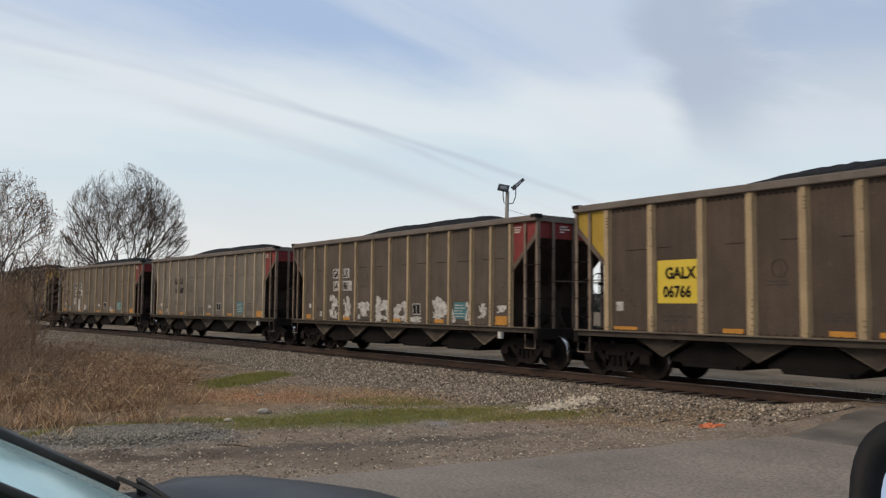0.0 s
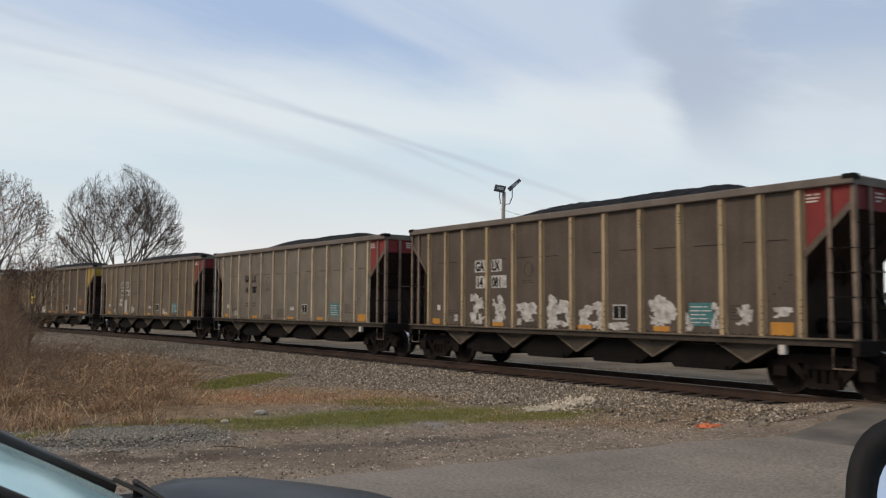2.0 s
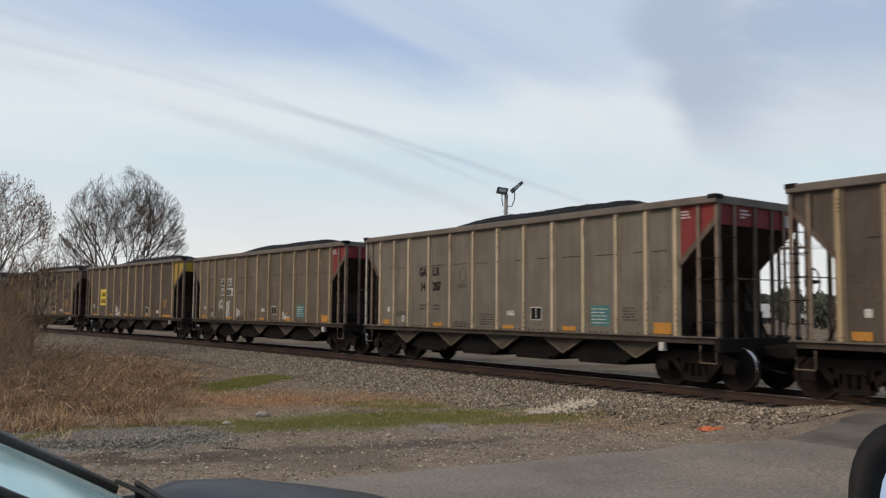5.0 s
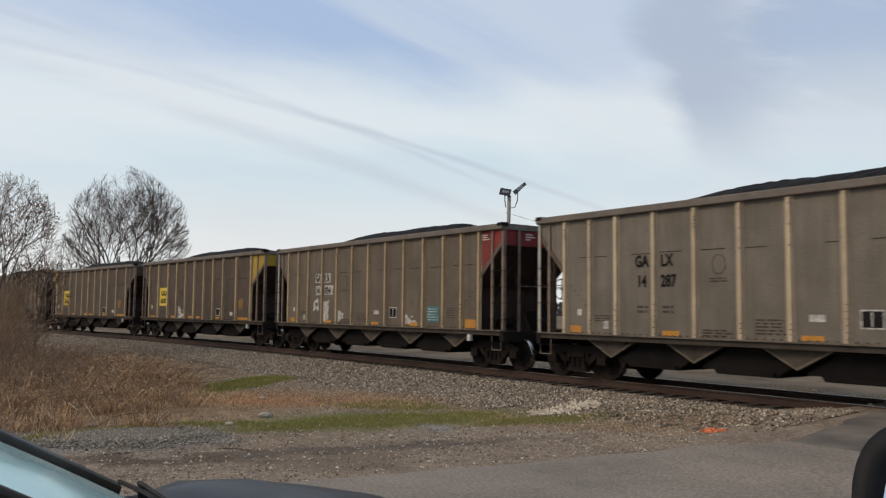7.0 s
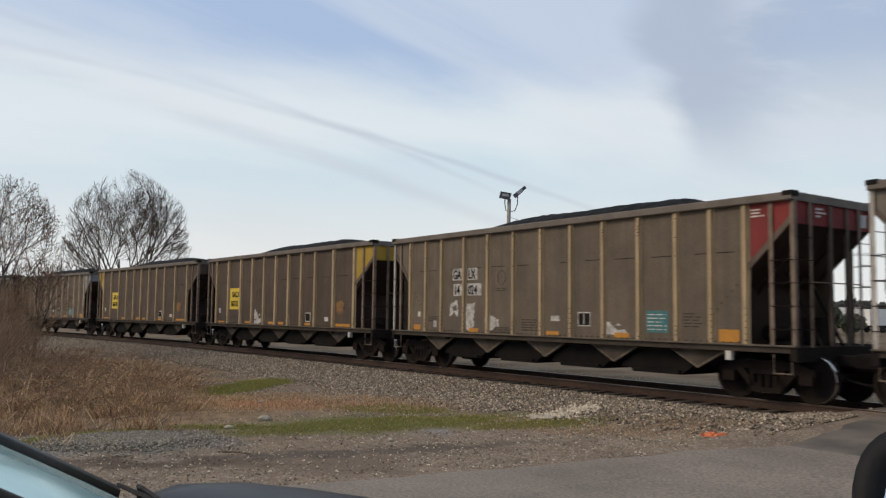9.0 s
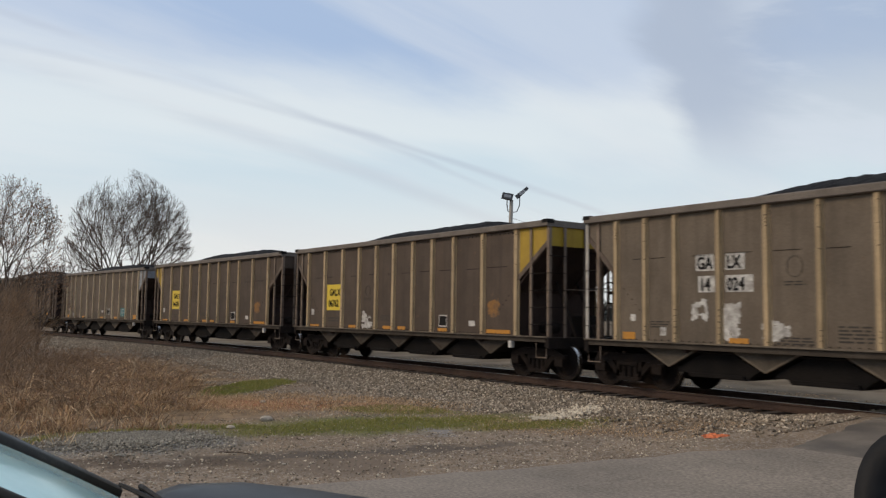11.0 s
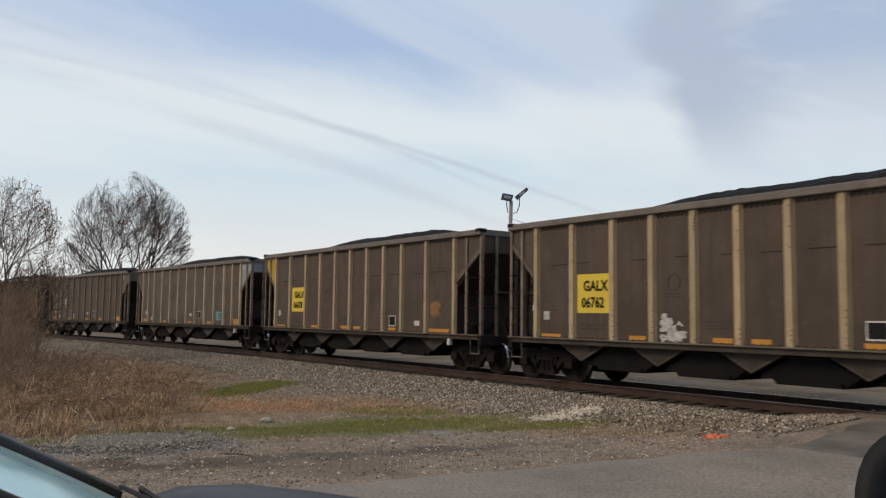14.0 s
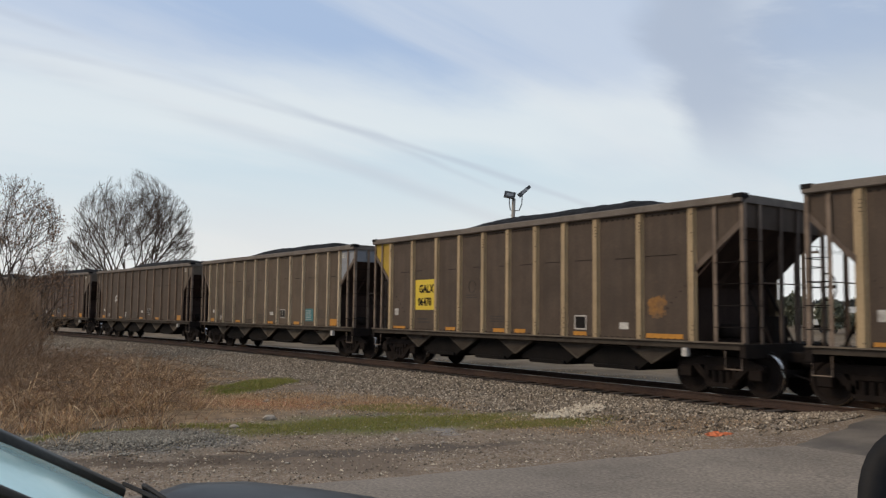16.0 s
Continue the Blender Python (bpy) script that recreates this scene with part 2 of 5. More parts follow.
GRAVEL = island_material("blue-grey gravel", [(0.080, 0.068, 0.052), (0.190, 0.164, 0.126), (0.300, 0.268, 0.210), (0.110, 0.094, 0.071), (0.430, 0.381, 0.302), (0.150, 0.130, 0.101)])
PALE_STONE = island_material("pale stone", [(0.466, 0.391, 0.291), (0.641, 0.551, 0.415), (0.350, 0.297, 0.222)])
LEAF = island_material("withered leaves", [(0.220, 0.130, 0.080), (0.330, 0.200, 0.125), (0.140, 0.090, 0.060)])


def crack(m, scale, width):
    """Fine dark cracks across a paved surface."""
    nt = m.node_tree
    b = nt.nodes["Principled BSDF"]
    src = b.inputs["Base Color"].links[0].from_socket
    geo = nt.nodes.new("ShaderNodeNewGeometry")
    wob = nt.nodes.new("ShaderNodeTexNoise")
    wob.inputs["Scale"].default_value = 2.5
    nt.links.new(geo.outputs["Position"], wob.inputs["Vector"])
    add = nt.nodes.new("ShaderNodeVectorMath")
    add.operation = "MULTIPLY_ADD"
    nt.links.new(wob.outputs["Color"], add.inputs[0])
    add.inputs[1].default_value = (0.8, 0.8, 0)
    nt.links.new(geo.outputs["Position"], add.inputs[2])
    v = nt.nodes.new("ShaderNodeTexVoronoi")
    v.feature = "DISTANCE_TO_EDGE"
    v.inputs["Scale"].default_value = scale
    nt.links.new(add.outputs[0], v.inputs["Vector"])
    r = nt.nodes.new("ShaderNodeMapRange")
    nt.links.new(v.outputs["Distance"], r.inputs[0])
    r.inputs[1].default_value, r.inputs[2].default_value, r.inputs[3].default_value, r.inputs[4].default_value = 0.0, width, 0.26, 0.0
    mix = nt.nodes.new("ShaderNodeMix")
    mix.data_type = "RGBA"
    nt.links.new(r.outputs[0], mix.inputs[0])
    nt.links.new(src, mix.inputs[6])
    mix.inputs[7].default_value = (0.04, 0.036, 0.032, 1)
    nt.links.new(mix.outputs[2], b.inputs["Base Color"])


crack(ASPHALT, 0.42, 0.010)


# ---- building tools ----


class Shape:
    """Collects plain solids into one mesh."""

    def __init__(self):
        self.v, self.f, self.mi, self.now = [], [], [], 0

    def add(self, verts, faces):
        o = len(self.v)
        self.v += [tuple(p) for p in verts]
        self.f += [tuple(i + o for i in f) for f in faces]
        self.mi += [self.now] * len(faces)
        return self

    def box(self, x0, x1, y0, y1, z0, z1, c=0.0):
        """A box; c chamfers its edges along x."""
        if not c:
            return self.prism([(y0, z0), (y1, z0), (y1, z1), (y0, z1)], x0, x1, "x")
        return self.prism([(y0 + c, z0), (y1 - c, z0), (y1, z0 + c), (y1, z1 - c), (y1 - c, z1), (y0 + c, z1), (y0, z1 - c), (y0, z0 + c)], x0, x1, "x")

    def prism(self, poly, a, b, axis):
        """A polygon drawn out from a to b along an axis; the polygon lies in the other two, in x, y, z order."""
        def place(u, v, w):
            return (w, u, v) if axis == "x" else (u, w, v) if axis == "y" else (u, v, w)
        n = len(poly)
        verts = [place(u, v, a) for u, v in poly] + [place(u, v, b) for u, v in poly]
        area = sum(poly[i][0] * poly[(i + 1) % n][1] - poly[(i + 1) % n][0] * poly[i][1] for i in range(n)) * (b - a)
        if axis == "y":
            area = -area
        faces = [tuple(range(n - 1, -1, -1)), tuple(range(n, 2 * n))] + [(i, (i + 1) % n, n + (i + 1) % n, n + i) for i in range(n)]
        if area < 0:
            faces = [f[::-1] for f in faces]
        return self.add(verts, faces)

    def tube(self, points, radius, sides=6, end=None):
        """A round bar along points; radius may shrink to end."""
        pts = [Vector(p) for p in points]
        verts, faces, n = [], [], len(pts)
        for i, p in enumerate(pts):
            d = (pts[min(i + 1, n - 1)] - pts[max(i - 1, 0)]).normalized()
            u = d.orthogonal().normalized()
            w = d.cross(u)
            r = radius + ((end if end is not None else radius) - radius) * i / (n - 1)
            verts += [p + (u * math.cos(2 * math.pi * k / sides) + w * math.sin(2 * math.pi * k / sides)) * r for k in range(sides)]
        for i in range(n - 1):
            faces += [(i * sides + k, i * sides + (k + 1) % sides, (i + 1) * sides + (k + 1) % sides, (i + 1) * sides + k) for k in range(sides)]
        faces += [tuple(range(sides - 1, -1, -1)), tuple((n - 1) * sides + k for k in range(sides))]
        return self.add(verts, faces)

    def lathe(self, profile, axis_y=True, sides=28, at=(0, 0, 0)):
        """Turns a profile of (radius, along) about the y axis (or z)."""
        verts, faces, n = [], [], len(profile)
        for k in range(sides):
            c, s = math.cos(2 * math.pi * k / sides), math.sin(2 * math.pi * k / sides)
            for r, h in profile:
                verts.append((at[0] + r * c, at[1] + h, at[2] + r * s) if axis_y else (at[0] + r * c, at[1] - r * s, at[2] + h))
        for k in range(sides):
            j = (k + 1) % sides
            faces += [(k * n + i, k * n + i + 1, j * n + i + 1, j * n + i) for i in range(n - 1)]
        return self.add(verts, faces)

    def mesh(self, name, *mats, smooth=False):
        me = bpy.data.meshes.new(name)
        me.from_pydata(self.v, [], self.f)
        for m in mats:
            me.materials.append(m)
        if len(mats) > 1:
            me.polygons.foreach_set("material_index", self.mi)
        if smooth:
            me.polygons.foreach_set("use_smooth", [True] * len(me.polygons))
        me.update()
        return me


def part(name, data, parent, label="", at=None):
    """Links a mesh as one part under a thing or a part."""
    ob = new(name, data)
    ob.parent = parent
    if at is not None:
        ob.matrix_basis = at
    return tagged(ob, label) if label else ob


def thing(name, label, category, group="", at=None, kind=""):
    ob = new(name)
    if at is not None:
        ob.matrix_basis = at
    return tagged(ob, label, category, group, kind)


def writing(text, size, parent, material_, at, name="lettering", wide=1.0):
    """Letters as a flat mesh of their own; stands upright and faces -y."""
    cu = bpy.data.curves.new(name, "FONT")
    cu.body, cu.size, cu.align_x, cu.extrude, cu.resolution_u, cu.offset = text, size, "LEFT", 0.003, 2, 0.011
    tmp = bpy.data.objects.new(name, cu)
    me = bpy.data.meshes.new_from_object(tmp)
    me.name = name
    bpy.data.objects.remove(tmp)
    bpy.data.curves.remove(cu)
    me.transform(Matrix.Rotation(radians(90), 4, "X") @ Matrix.Diagonal((wide, 1, 1, 1)))
    me.materials.clear()
    me.materials.append(material_)
    return part(name, me, parent, "", at)


# ---- the line of the track ----
SIDE_Y, HALF_W, BEND, BEND_X = 15.084, 1.6, -0.001551, -21.169
TRACK_Y = SIDE_Y + HALF_W


def along(s):
    """The place and heading on the track's centre line, s metres along it (s = x on the straight)."""
    w = min(s - BEND_X, 0.0)
    a, u = 2 * BEND, w
    if w:
        for _ in range(5):
            q = math.sqrt(1 + a * a * u * u)
            u -= (u / 2 * q + math.asinh(a * u) / (2 * a) - w) / q
    return s + u - w, TRACK_Y + BEND * u * u, math.degrees(math.atan(a * u))


def track_y(x):
    return TRACK_Y + BEND * min(x - BEND_X, 0.0) ** 2

# ---- ground ----
LOW = -0.40


def ground_z(x, y):
    a = abs(y - track_y(x))
    t = min(max((a - 1.75) / 2.6, 0), 1)
    z = -0.19 + (LOW + 0.19) * t - (0.10 if a < 1.5 else 0.0)
    if x > -9.6:  # the road climbs gently to the crossing
        k = min((x + 9.6) / 1.2, 1)
        up = min(max((9.0 - a) / 7.5, 0), 1)
        z = z * (1 - k) + (LOW + (LOW * -1 - 0.02) * up) * k
    bumps = noise.noise((x * 0.35, y * 0.35, 0.3)) * 0.05 + noise.noise((x * 1.7, y * 1.7, 4.0)) * 0.018
    return z + bumps * (0.25 if x > -9.0 or a < 2.2 else 1.0)


def spaced(lo, hi, near_lo, near_hi, step, grow=1.35):
    out, v, d = [], near_lo, step
    while v > lo:
        d *= grow
        v -= d
        out.insert(0, max(v, lo))
    v = near_lo
    while v < near_hi:
        out.append(v)
        v += step
    d = step
    while v < hi:
        out.append(v)
        d *= grow
        v += d
    return out + [hi]


def ground_material():
    m = bpy.data.materials.new("bare roadside ground")
    m.use_nodes = True
    nt = m.node_tree
    N, L = nt.nodes.new, nt.links.new
    b = nt.nodes["Principled BSDF"]
    b.inputs["Roughness"].default_value = 0.95
    geo = N("ShaderNodeNewGeometry").outputs["Position"]

    def noise_at(sc, detail, vec=geo):
        n = N("ShaderNodeTexNoise")
        n.inputs["Scale"].default_value, n.inputs["Detail"].default_value, n.inputs["Roughness"].default_value = sc, detail, 0.6
        L(vec, n.inputs["Vector"])
        return n

    warp = N("ShaderNodeVectorMath")
    warp.operation = "MULTIPLY_ADD"
    L(noise_at(1.1, 5).outputs["Color"], warp.inputs[0])
    warp.inputs[1].default_value = (2.6, 2.6, 0)
    L(geo, warp.inputs[2])

    def patch(x, y, rx, ry, turn, soft=0.5):
        mp = N("ShaderNodeMapping")
        mp.vector_type = "TEXTURE"
        mp.inputs["Location"].default_value = (x + 1.3, y + 1.3, 0)
        mp.inputs["Rotation"].default_value = (0, 0, radians(turn))
        mp.inputs["Scale"].default_value = (rx, ry, 1000)
        L(warp.outputs[0], mp.inputs[0])
        ln = N("ShaderNodeVectorMath")
        ln.operation = "LENGTH"
        L(mp.outputs[0], ln.inputs[0])
        r = N("ShaderNodeMapRange")
        L(ln.outputs["Value"], r.inputs[0])
        r.inputs[1].default_value, r.inputs[2].default_value = 1.0 + soft / 2, 1.0 - soft / 2
        return r.outputs[0]

    def mix(f, a, c):
        n = N("ShaderNodeMix")
        n.data_type = "RGBA"
        for i, v in ((0, f), (6, a), (7, c)):
            if isinstance(v, tuple):
                n.inputs[i].default_value = (*v, 1)
            elif isinstance(v, (int, float)):
                n.inputs[i].default_value = v
            else:
                L(v, n.inputs[i])
        return n.outputs[2]

    def ranged(v, lo, hi, a=0.0, c=1.0):
        r = N("ShaderNodeMapRange")
        L(v, r.inputs[0])
        for i, q in enumerate((lo, hi, a, c)):
            r.inputs[i + 1].default_value = q
        return r.outputs[0]

    vor = N("ShaderNodeTexVoronoi")
    vor.inputs["Scale"].default_value = 22
    L(geo, vor.inputs["Vector"])
    pebble = N("ShaderNodeSeparateColor")
    L(vor.outputs["Color"], pebble.inputs[0])
    dirt = mix(ranged(noise_at(0.8, 6).outputs[0], 0.35, 0.65), (0.250, 0.190, 0.132), (0.145, 0.107, 0.075))
    dirt = mix(ranged(pebble.outputs[0], 0.72, 0.95, 0, 0.6), dirt, (0.36, 0.32, 0.27))
    litter = mix(ranged(noise_at(3.0, 6).outputs[0], 0.38, 0.62), (0.27, 0.185, 0.107), (0.13, 0.088, 0.053))
    speck = N("ShaderNodeTexVoronoi")
    speck.inputs["Scale"].default_value = 70
    L(geo, speck.inputs["Vector"])
    chip = N("ShaderNodeSeparateColor")
    L(speck.outputs["Color"], chip.inputs[0])
    dirt = mix(ranged(chip.outputs[0], 0.80, 0.97, 0, 0.7), dirt, (0.42, 0.38, 0.33))
    dirt = mix(ranged(chip.outputs[1], 0.80, 0.97, 0, 0.6), dirt, (0.06, 0.048, 0.04))
    col = mix(patch(-27, 6.5, 13.5, 4.2, -6), dirt, litter)
    col = mix(patch(-17.8, 8.6, 2.3, 0.9, 47, 0.8), col, (0.32, 0.145, 0.075))
    col = mix(patch(-10.4, 5.9, 1.0, 0.9, 0, 0.9), col, (0.165, 0.128, 0.096))
    col = mix(patch(-11.3, 6.3, 3.4, 0.32, 72, 0.9), col, (0.110, 0.090, 0.072))
    col = mix(patch(-12.0, 3.6, 1.6, 0.35, 60, 0.9), col, (0.10, 0.075, 0.055))
    turf = mix(noise_at(4.0, 5).outputs[0], (0.115, 0.135, 0.048), (0.175, 0.150, 0.072))
    col = mix(patch(-22.6, 9.4, 2.8, 0.7, 133, 0.6), col, turf)
    col = mix(patch(-13.8, 8.7, 3.4, 1.1, 76, 0.7), col, turf)
    col = mix(patch(-12.2, 11.0, 1.6, 0.5, 80, 0.8), col, turf)
    grav = mix(pebble.outputs[1], (0.11, 0.10, 0.088), (0.26, 0.245, 0.22))
    col = mix(patch(-13.95, 3.85, 1.7, 1.2, 63, 0.6), col, grav)
    col = mix(patch(-12.6, 8.7, 0.45, 0.3, 0, 0.8), col, (0.22, 0.205, 0.19))
    far = N("ShaderNodeSeparateXYZ")
    L(geo, far.inputs[0])
    b.inputs["Specular IOR Level"].default_value = 0.15
    lot = ranged(far.outputs[1], 18.4, 20.5)
    col = mix(lot, col, mix(ranged(noise_at(0.45, 6).outputs[0], 0.38, 0.62), (0.105, 0.078, 0.050), (0.190, 0.150, 0.104)))
    L(col, b.inputs["Base Color"])
    bn = N("ShaderNodeBump")
    bn.inputs["Strength"].default_value, bn.inputs["Distance"].default_value = 0.6, 0.03
    L(vor.outputs["Distance"], bn.inputs["Height"])
    L(bn.outputs[0], b.inputs["Normal"])
    return m


def build_ground():
    xs, ys = spaced(-1500, 1200, -46, 2, 0.4), spaced(-600, 2500, 0, 22, 0.4)
    verts = [(x, y, ground_z(x, y) if abs(x) < 200 and abs(y) < 200 else LOW) for y in ys for x in xs]
    n = len(xs)
    faces = [(j * n + i, j * n + i + 1, (j + 1) * n + i + 1, (j + 1) * n + i) for j in range(len(ys) - 1) for i in range(n - 1)]
    me = bpy.data.meshes.new("ground")
    me.from_pydata(verts, [], faces)
    me.materials.append(ground_material())
    me.polygons.foreach_set("use_smooth", [True] * len(faces))
    tagged(new("ground", me), "bare gravelly roadside earth with patches of grass", "ground", kind="structure")


build_ground()


def sheet(name, edge_l, edge_r, ys, mat, label, lift):
    """A strip of paving between two wavering edges, laid on the ground."""
    verts, faces, n = [], [], 16
    for y in ys:
        l, r = edge_l(y), edge_r(y)
        for i in range(n + 1):
            x = l + (r - l) * (i / n) ** 1.6
            verts.append((x, y, ground_z(max(x, -8.2), y) + lift - (0.03 if i == 0 else 0)))
    for j in range(len(ys) - 1):
        faces += [(j * (n + 1) + i, j * (n + 1) + i + 1, (j + 1) * (n + 1) + i + 1, (j + 1) * (n + 1) + i) for i in range(n)]
    me = bpy.data.meshes.new(name)
    me.from_pydata(verts, [], faces)
    me.materials.append(mat)
    me.polygons.foreach_set("use_smooth", [True] * len(faces))
    return tagged(new(name, me), label, name, kind="structure")


def rough_edge(y):
    return noise.noise((y * 1.3, 2.0, 0)) * 0.16 + noise.noise((y * 4.1, 7.0, 0)) * 0.06


def road_left(y):
    """The crumbling left edge of the road."""
    base = -10.35 + 0.19 * min(y, 8.0) + 0.36 * max(min(y, 10.4) - 8.0, 0) + 0.60 * max(y - 10.4, 0)
    return base + rough_edge(y) * 0.8


sheet("road", road_left, lambda y: 9.0, [-60 + 3 * i for i in range(20)] + [i * 0.25 for i in range(47)], ASPHALT,
      "worn grey asphalt road with a crumbling edge", 0.035)
sheet("road_approach", lambda y: -7.18 - (y - 11.5) * 0.16 + rough_edge(y) * 0.9, lambda y: 9.0, [11.45 + i * 0.2 for i in range(18)], ASPHALT_DARK,
      "darker patched asphalt beside the rails", 0.03)
sheet("road_beyond", lambda y: -7.4 + rough_edge(y), lambda y: 9.0, [18.5 + i for i in range(40)], ASPHALT, "asphalt road beyond the tracks", 0.03)


def build_track():
    bed = Shape()
    S = [-140 + i * 0.5 for i in range(261)]
    prof = [(-4.6, LOW - 0.08), (-1.85, -0.215), (-1.42, -0.262), (1.42, -0.262), (1.85, -0.215), (4.6, LOW - 0.08)]
    verts, faces, n = [], [], len(prof)
    for s in S:
        x, y, turn = along(s)
        c, q = math.cos(radians(turn)), math.sin(radians(turn))
        for d, z in prof:
            j = noise.noise((s * 1.1, d, 3)) * 0.03
            verts.append((x - d * q, y + d * c, z + j + (0.025 if abs(d) < 4 else 0)))
    for k in range(len(S) - 1):
        faces += [(k * n + i, (k + 1) * n + i, (k + 1) * n + i + 1, k * n + i + 1) for i in range(n - 1)]
    bed.add(verts, [f[::-1] for f in faces])
    bm = material("crushed stone bed", (0.14, 0.122, 0.105), 0.95, 0, (0.065, 0.055, 0.047), 6, 0.8, 30, 0.5, 0.9)
    bm.node_tree.nodes["Principled BSDF"].inputs["Specular IOR Level"].default_value = 0.1
    tagged(new("ballast_bed", bed.mesh("ballast_bed", bm, smooth=True)), "grey crushed stone track bed", "track bed", kind="structure")

    track = thing("railway_track", "curved single railway track with rusty rails on timber sleepers", "railway track", kind="structure")
    rail_poly = [(-0.07, -0.18), (0.07, -0.18), (0.07, -0.165), (0.012, -0.15), (0.012, -0.05), (0.036, -0.04), (0.036, -0.006), (0.03, 0),
                 (-0.03, 0), (-0.036, -0.006), (-0.036, -0.04), (-0.012, -0.05), (-0.012, -0.15), (-0.07, -0.165)]
    for side in (-0.755, 0.755):
        sh = Shape()
        n = len(rail_poly)
        vs, fs, mi = [], [], []
        for s in [-140 + i * 2.0 for i in range(90)]:
            x, y, turn = along(s)
            c, q = math.cos(radians(turn)), math.sin(radians(turn))
            vs += [(x - (side + d) * q, y + (side + d) * c, z) for d, z in rail_poly]
        for k in range(89):
            for i in range(n):
                fs.append((k * n + i, k * n + (i + 1) % n, (k + 1) * n + (i + 1) % n, (k + 1) * n + i))
                mi.append(1 if i in (6, 7, 8) else 0)
        sh.v, sh.f, sh.mi = vs, [f[::-1] for f in fs], mi
        part("rail", sh.mesh("rail", RAIL, RAIL_TOP), track)
    tie = Shape().box(-0.115, 0.115, -1.42, 1.42, -0.36, -0.182, 0.012).mesh("sleeper", TIE)
    plate = Shape().box(-0.09, 0.09, -0.92, -0.59, -0.182, -0.168).box(-0.09, 0.09, 0.59, 0.92, -0.182, -0.168).mesh("tie_plates", RAIL)
    rnd = random.Random(4)
    s = -132.0
    while s < 20:
        x, y, turn = along(s)
        if not (s > -7.9 and s < 9.2):
            t = part("sleeper", tie, track, "", pose(x, y, rnd.uniform(-0.012, 0.006), 0, 0, turn + rnd.uniform(-1.5, 1.5)) @ pose(0, rnd.uniform(-0.06, 0.06), 0))
            if s > -45:
                part("tie_plate", plate, t)
        s += 0.53 + rnd.uniform(-0.02, 0.02)
    # crossing: timber and asphalt infill between and beside the rails
    cross = thing("level_crossing", "dark crossing panels set flush between the rails", "level crossing", kind="structure")
    for y0, y1 in ((-1.75, -0.83), (-0.66, 0.66), (0.83, 1.75)):
        for i in range(6):
            sh = Shape().box(-7.7 + i * 2.9, -7.7 + i * 2.9 + 2.88, TRACK_Y + y0, TRACK_Y + y1, -0.2, -0.012, 0.015)
            part("crossing_panel", sh.mesh("crossing_panel", ASPHALT_DARK), cross)


build_track()

# ---- hopper cars ----
PITCH_R, LEN_R, LEN_Y = 16.18, 14.72, 15.05
FLOOR_Z, CUT_Z = 1.16, 2.80


def wheelset_mesh():
    sh = Shape()
    for side in (-1, 1):
        y = 0.755 * side
        o = 0.07 * side
        prof = [(0.02, y + o * 1.3), (0.11, y + o * 1.3), (0.13, y + o * 0.6), (0.36, y + o * 0.35), (0.40, y + o * 0.95), (0.475, y + o * 0.95)]
        sh.now = 0
        sh.lathe(prof[::side], sides=32)
        sh.now = 1
        tread = [(0.475, y + o * 0.95), (0.482, y + o * 0.85), (0.488, y - o * 0.45)]
        sh.lathe(tread[::side], sides=32)
        sh.now = 0
        back = [(0.488, y - o * 0.45), (0.514, y - o * 0.62), (0.51, y - o), (0.38, y - o), (0.12, y - o * 0.7), (0.09, y - o)]
        sh.lathe(back[::side], sides=32)
        # two marks on the face that show the turning
        for k in range(2):
            c, s = math.cos(k * math.pi), math.sin(k * math.pi)
            sh.tube([(0.22 * c, y + o * 0.5, 0.22 * s), (0.22 * c, y + o * 0.75, 0.22 * s)], 0.035, 6)
    sh.tube([(0, -0.98, 0), (0, 0.98, 0)], 0.085, 12)
    for y0 in (-1.06, 0.90):
        sh.tube([(0, y0, 0), (0, y0 + 0.16, 0)], 0.12, 10)
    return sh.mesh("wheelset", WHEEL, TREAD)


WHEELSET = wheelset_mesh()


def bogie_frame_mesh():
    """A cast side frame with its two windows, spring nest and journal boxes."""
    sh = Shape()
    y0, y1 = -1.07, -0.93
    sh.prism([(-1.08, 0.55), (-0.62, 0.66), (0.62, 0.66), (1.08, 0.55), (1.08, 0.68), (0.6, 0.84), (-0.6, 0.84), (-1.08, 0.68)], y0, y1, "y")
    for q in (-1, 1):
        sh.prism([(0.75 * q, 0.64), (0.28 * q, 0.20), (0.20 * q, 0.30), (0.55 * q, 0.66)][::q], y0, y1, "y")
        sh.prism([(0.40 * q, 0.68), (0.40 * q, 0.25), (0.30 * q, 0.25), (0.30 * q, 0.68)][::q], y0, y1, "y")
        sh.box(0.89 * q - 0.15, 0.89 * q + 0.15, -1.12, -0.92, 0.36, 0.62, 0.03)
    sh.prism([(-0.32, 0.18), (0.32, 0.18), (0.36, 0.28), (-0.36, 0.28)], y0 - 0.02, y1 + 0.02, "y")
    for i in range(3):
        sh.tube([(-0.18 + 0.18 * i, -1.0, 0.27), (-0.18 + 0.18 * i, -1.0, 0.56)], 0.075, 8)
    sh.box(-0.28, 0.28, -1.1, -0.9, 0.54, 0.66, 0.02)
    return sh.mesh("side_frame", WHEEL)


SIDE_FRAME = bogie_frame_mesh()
BOLSTER = Shape().box(-0.2, 0.2, -0.92, 0.92, 0.5, 0.8, 0.05).box(-0.75, -0.55, -0.85, 0.85, 0.4, 0.55).box(0.55, 0.75, -0.85, 0.85, 0.4, 0.55).mesh("bolster", SOOT_SHADE)


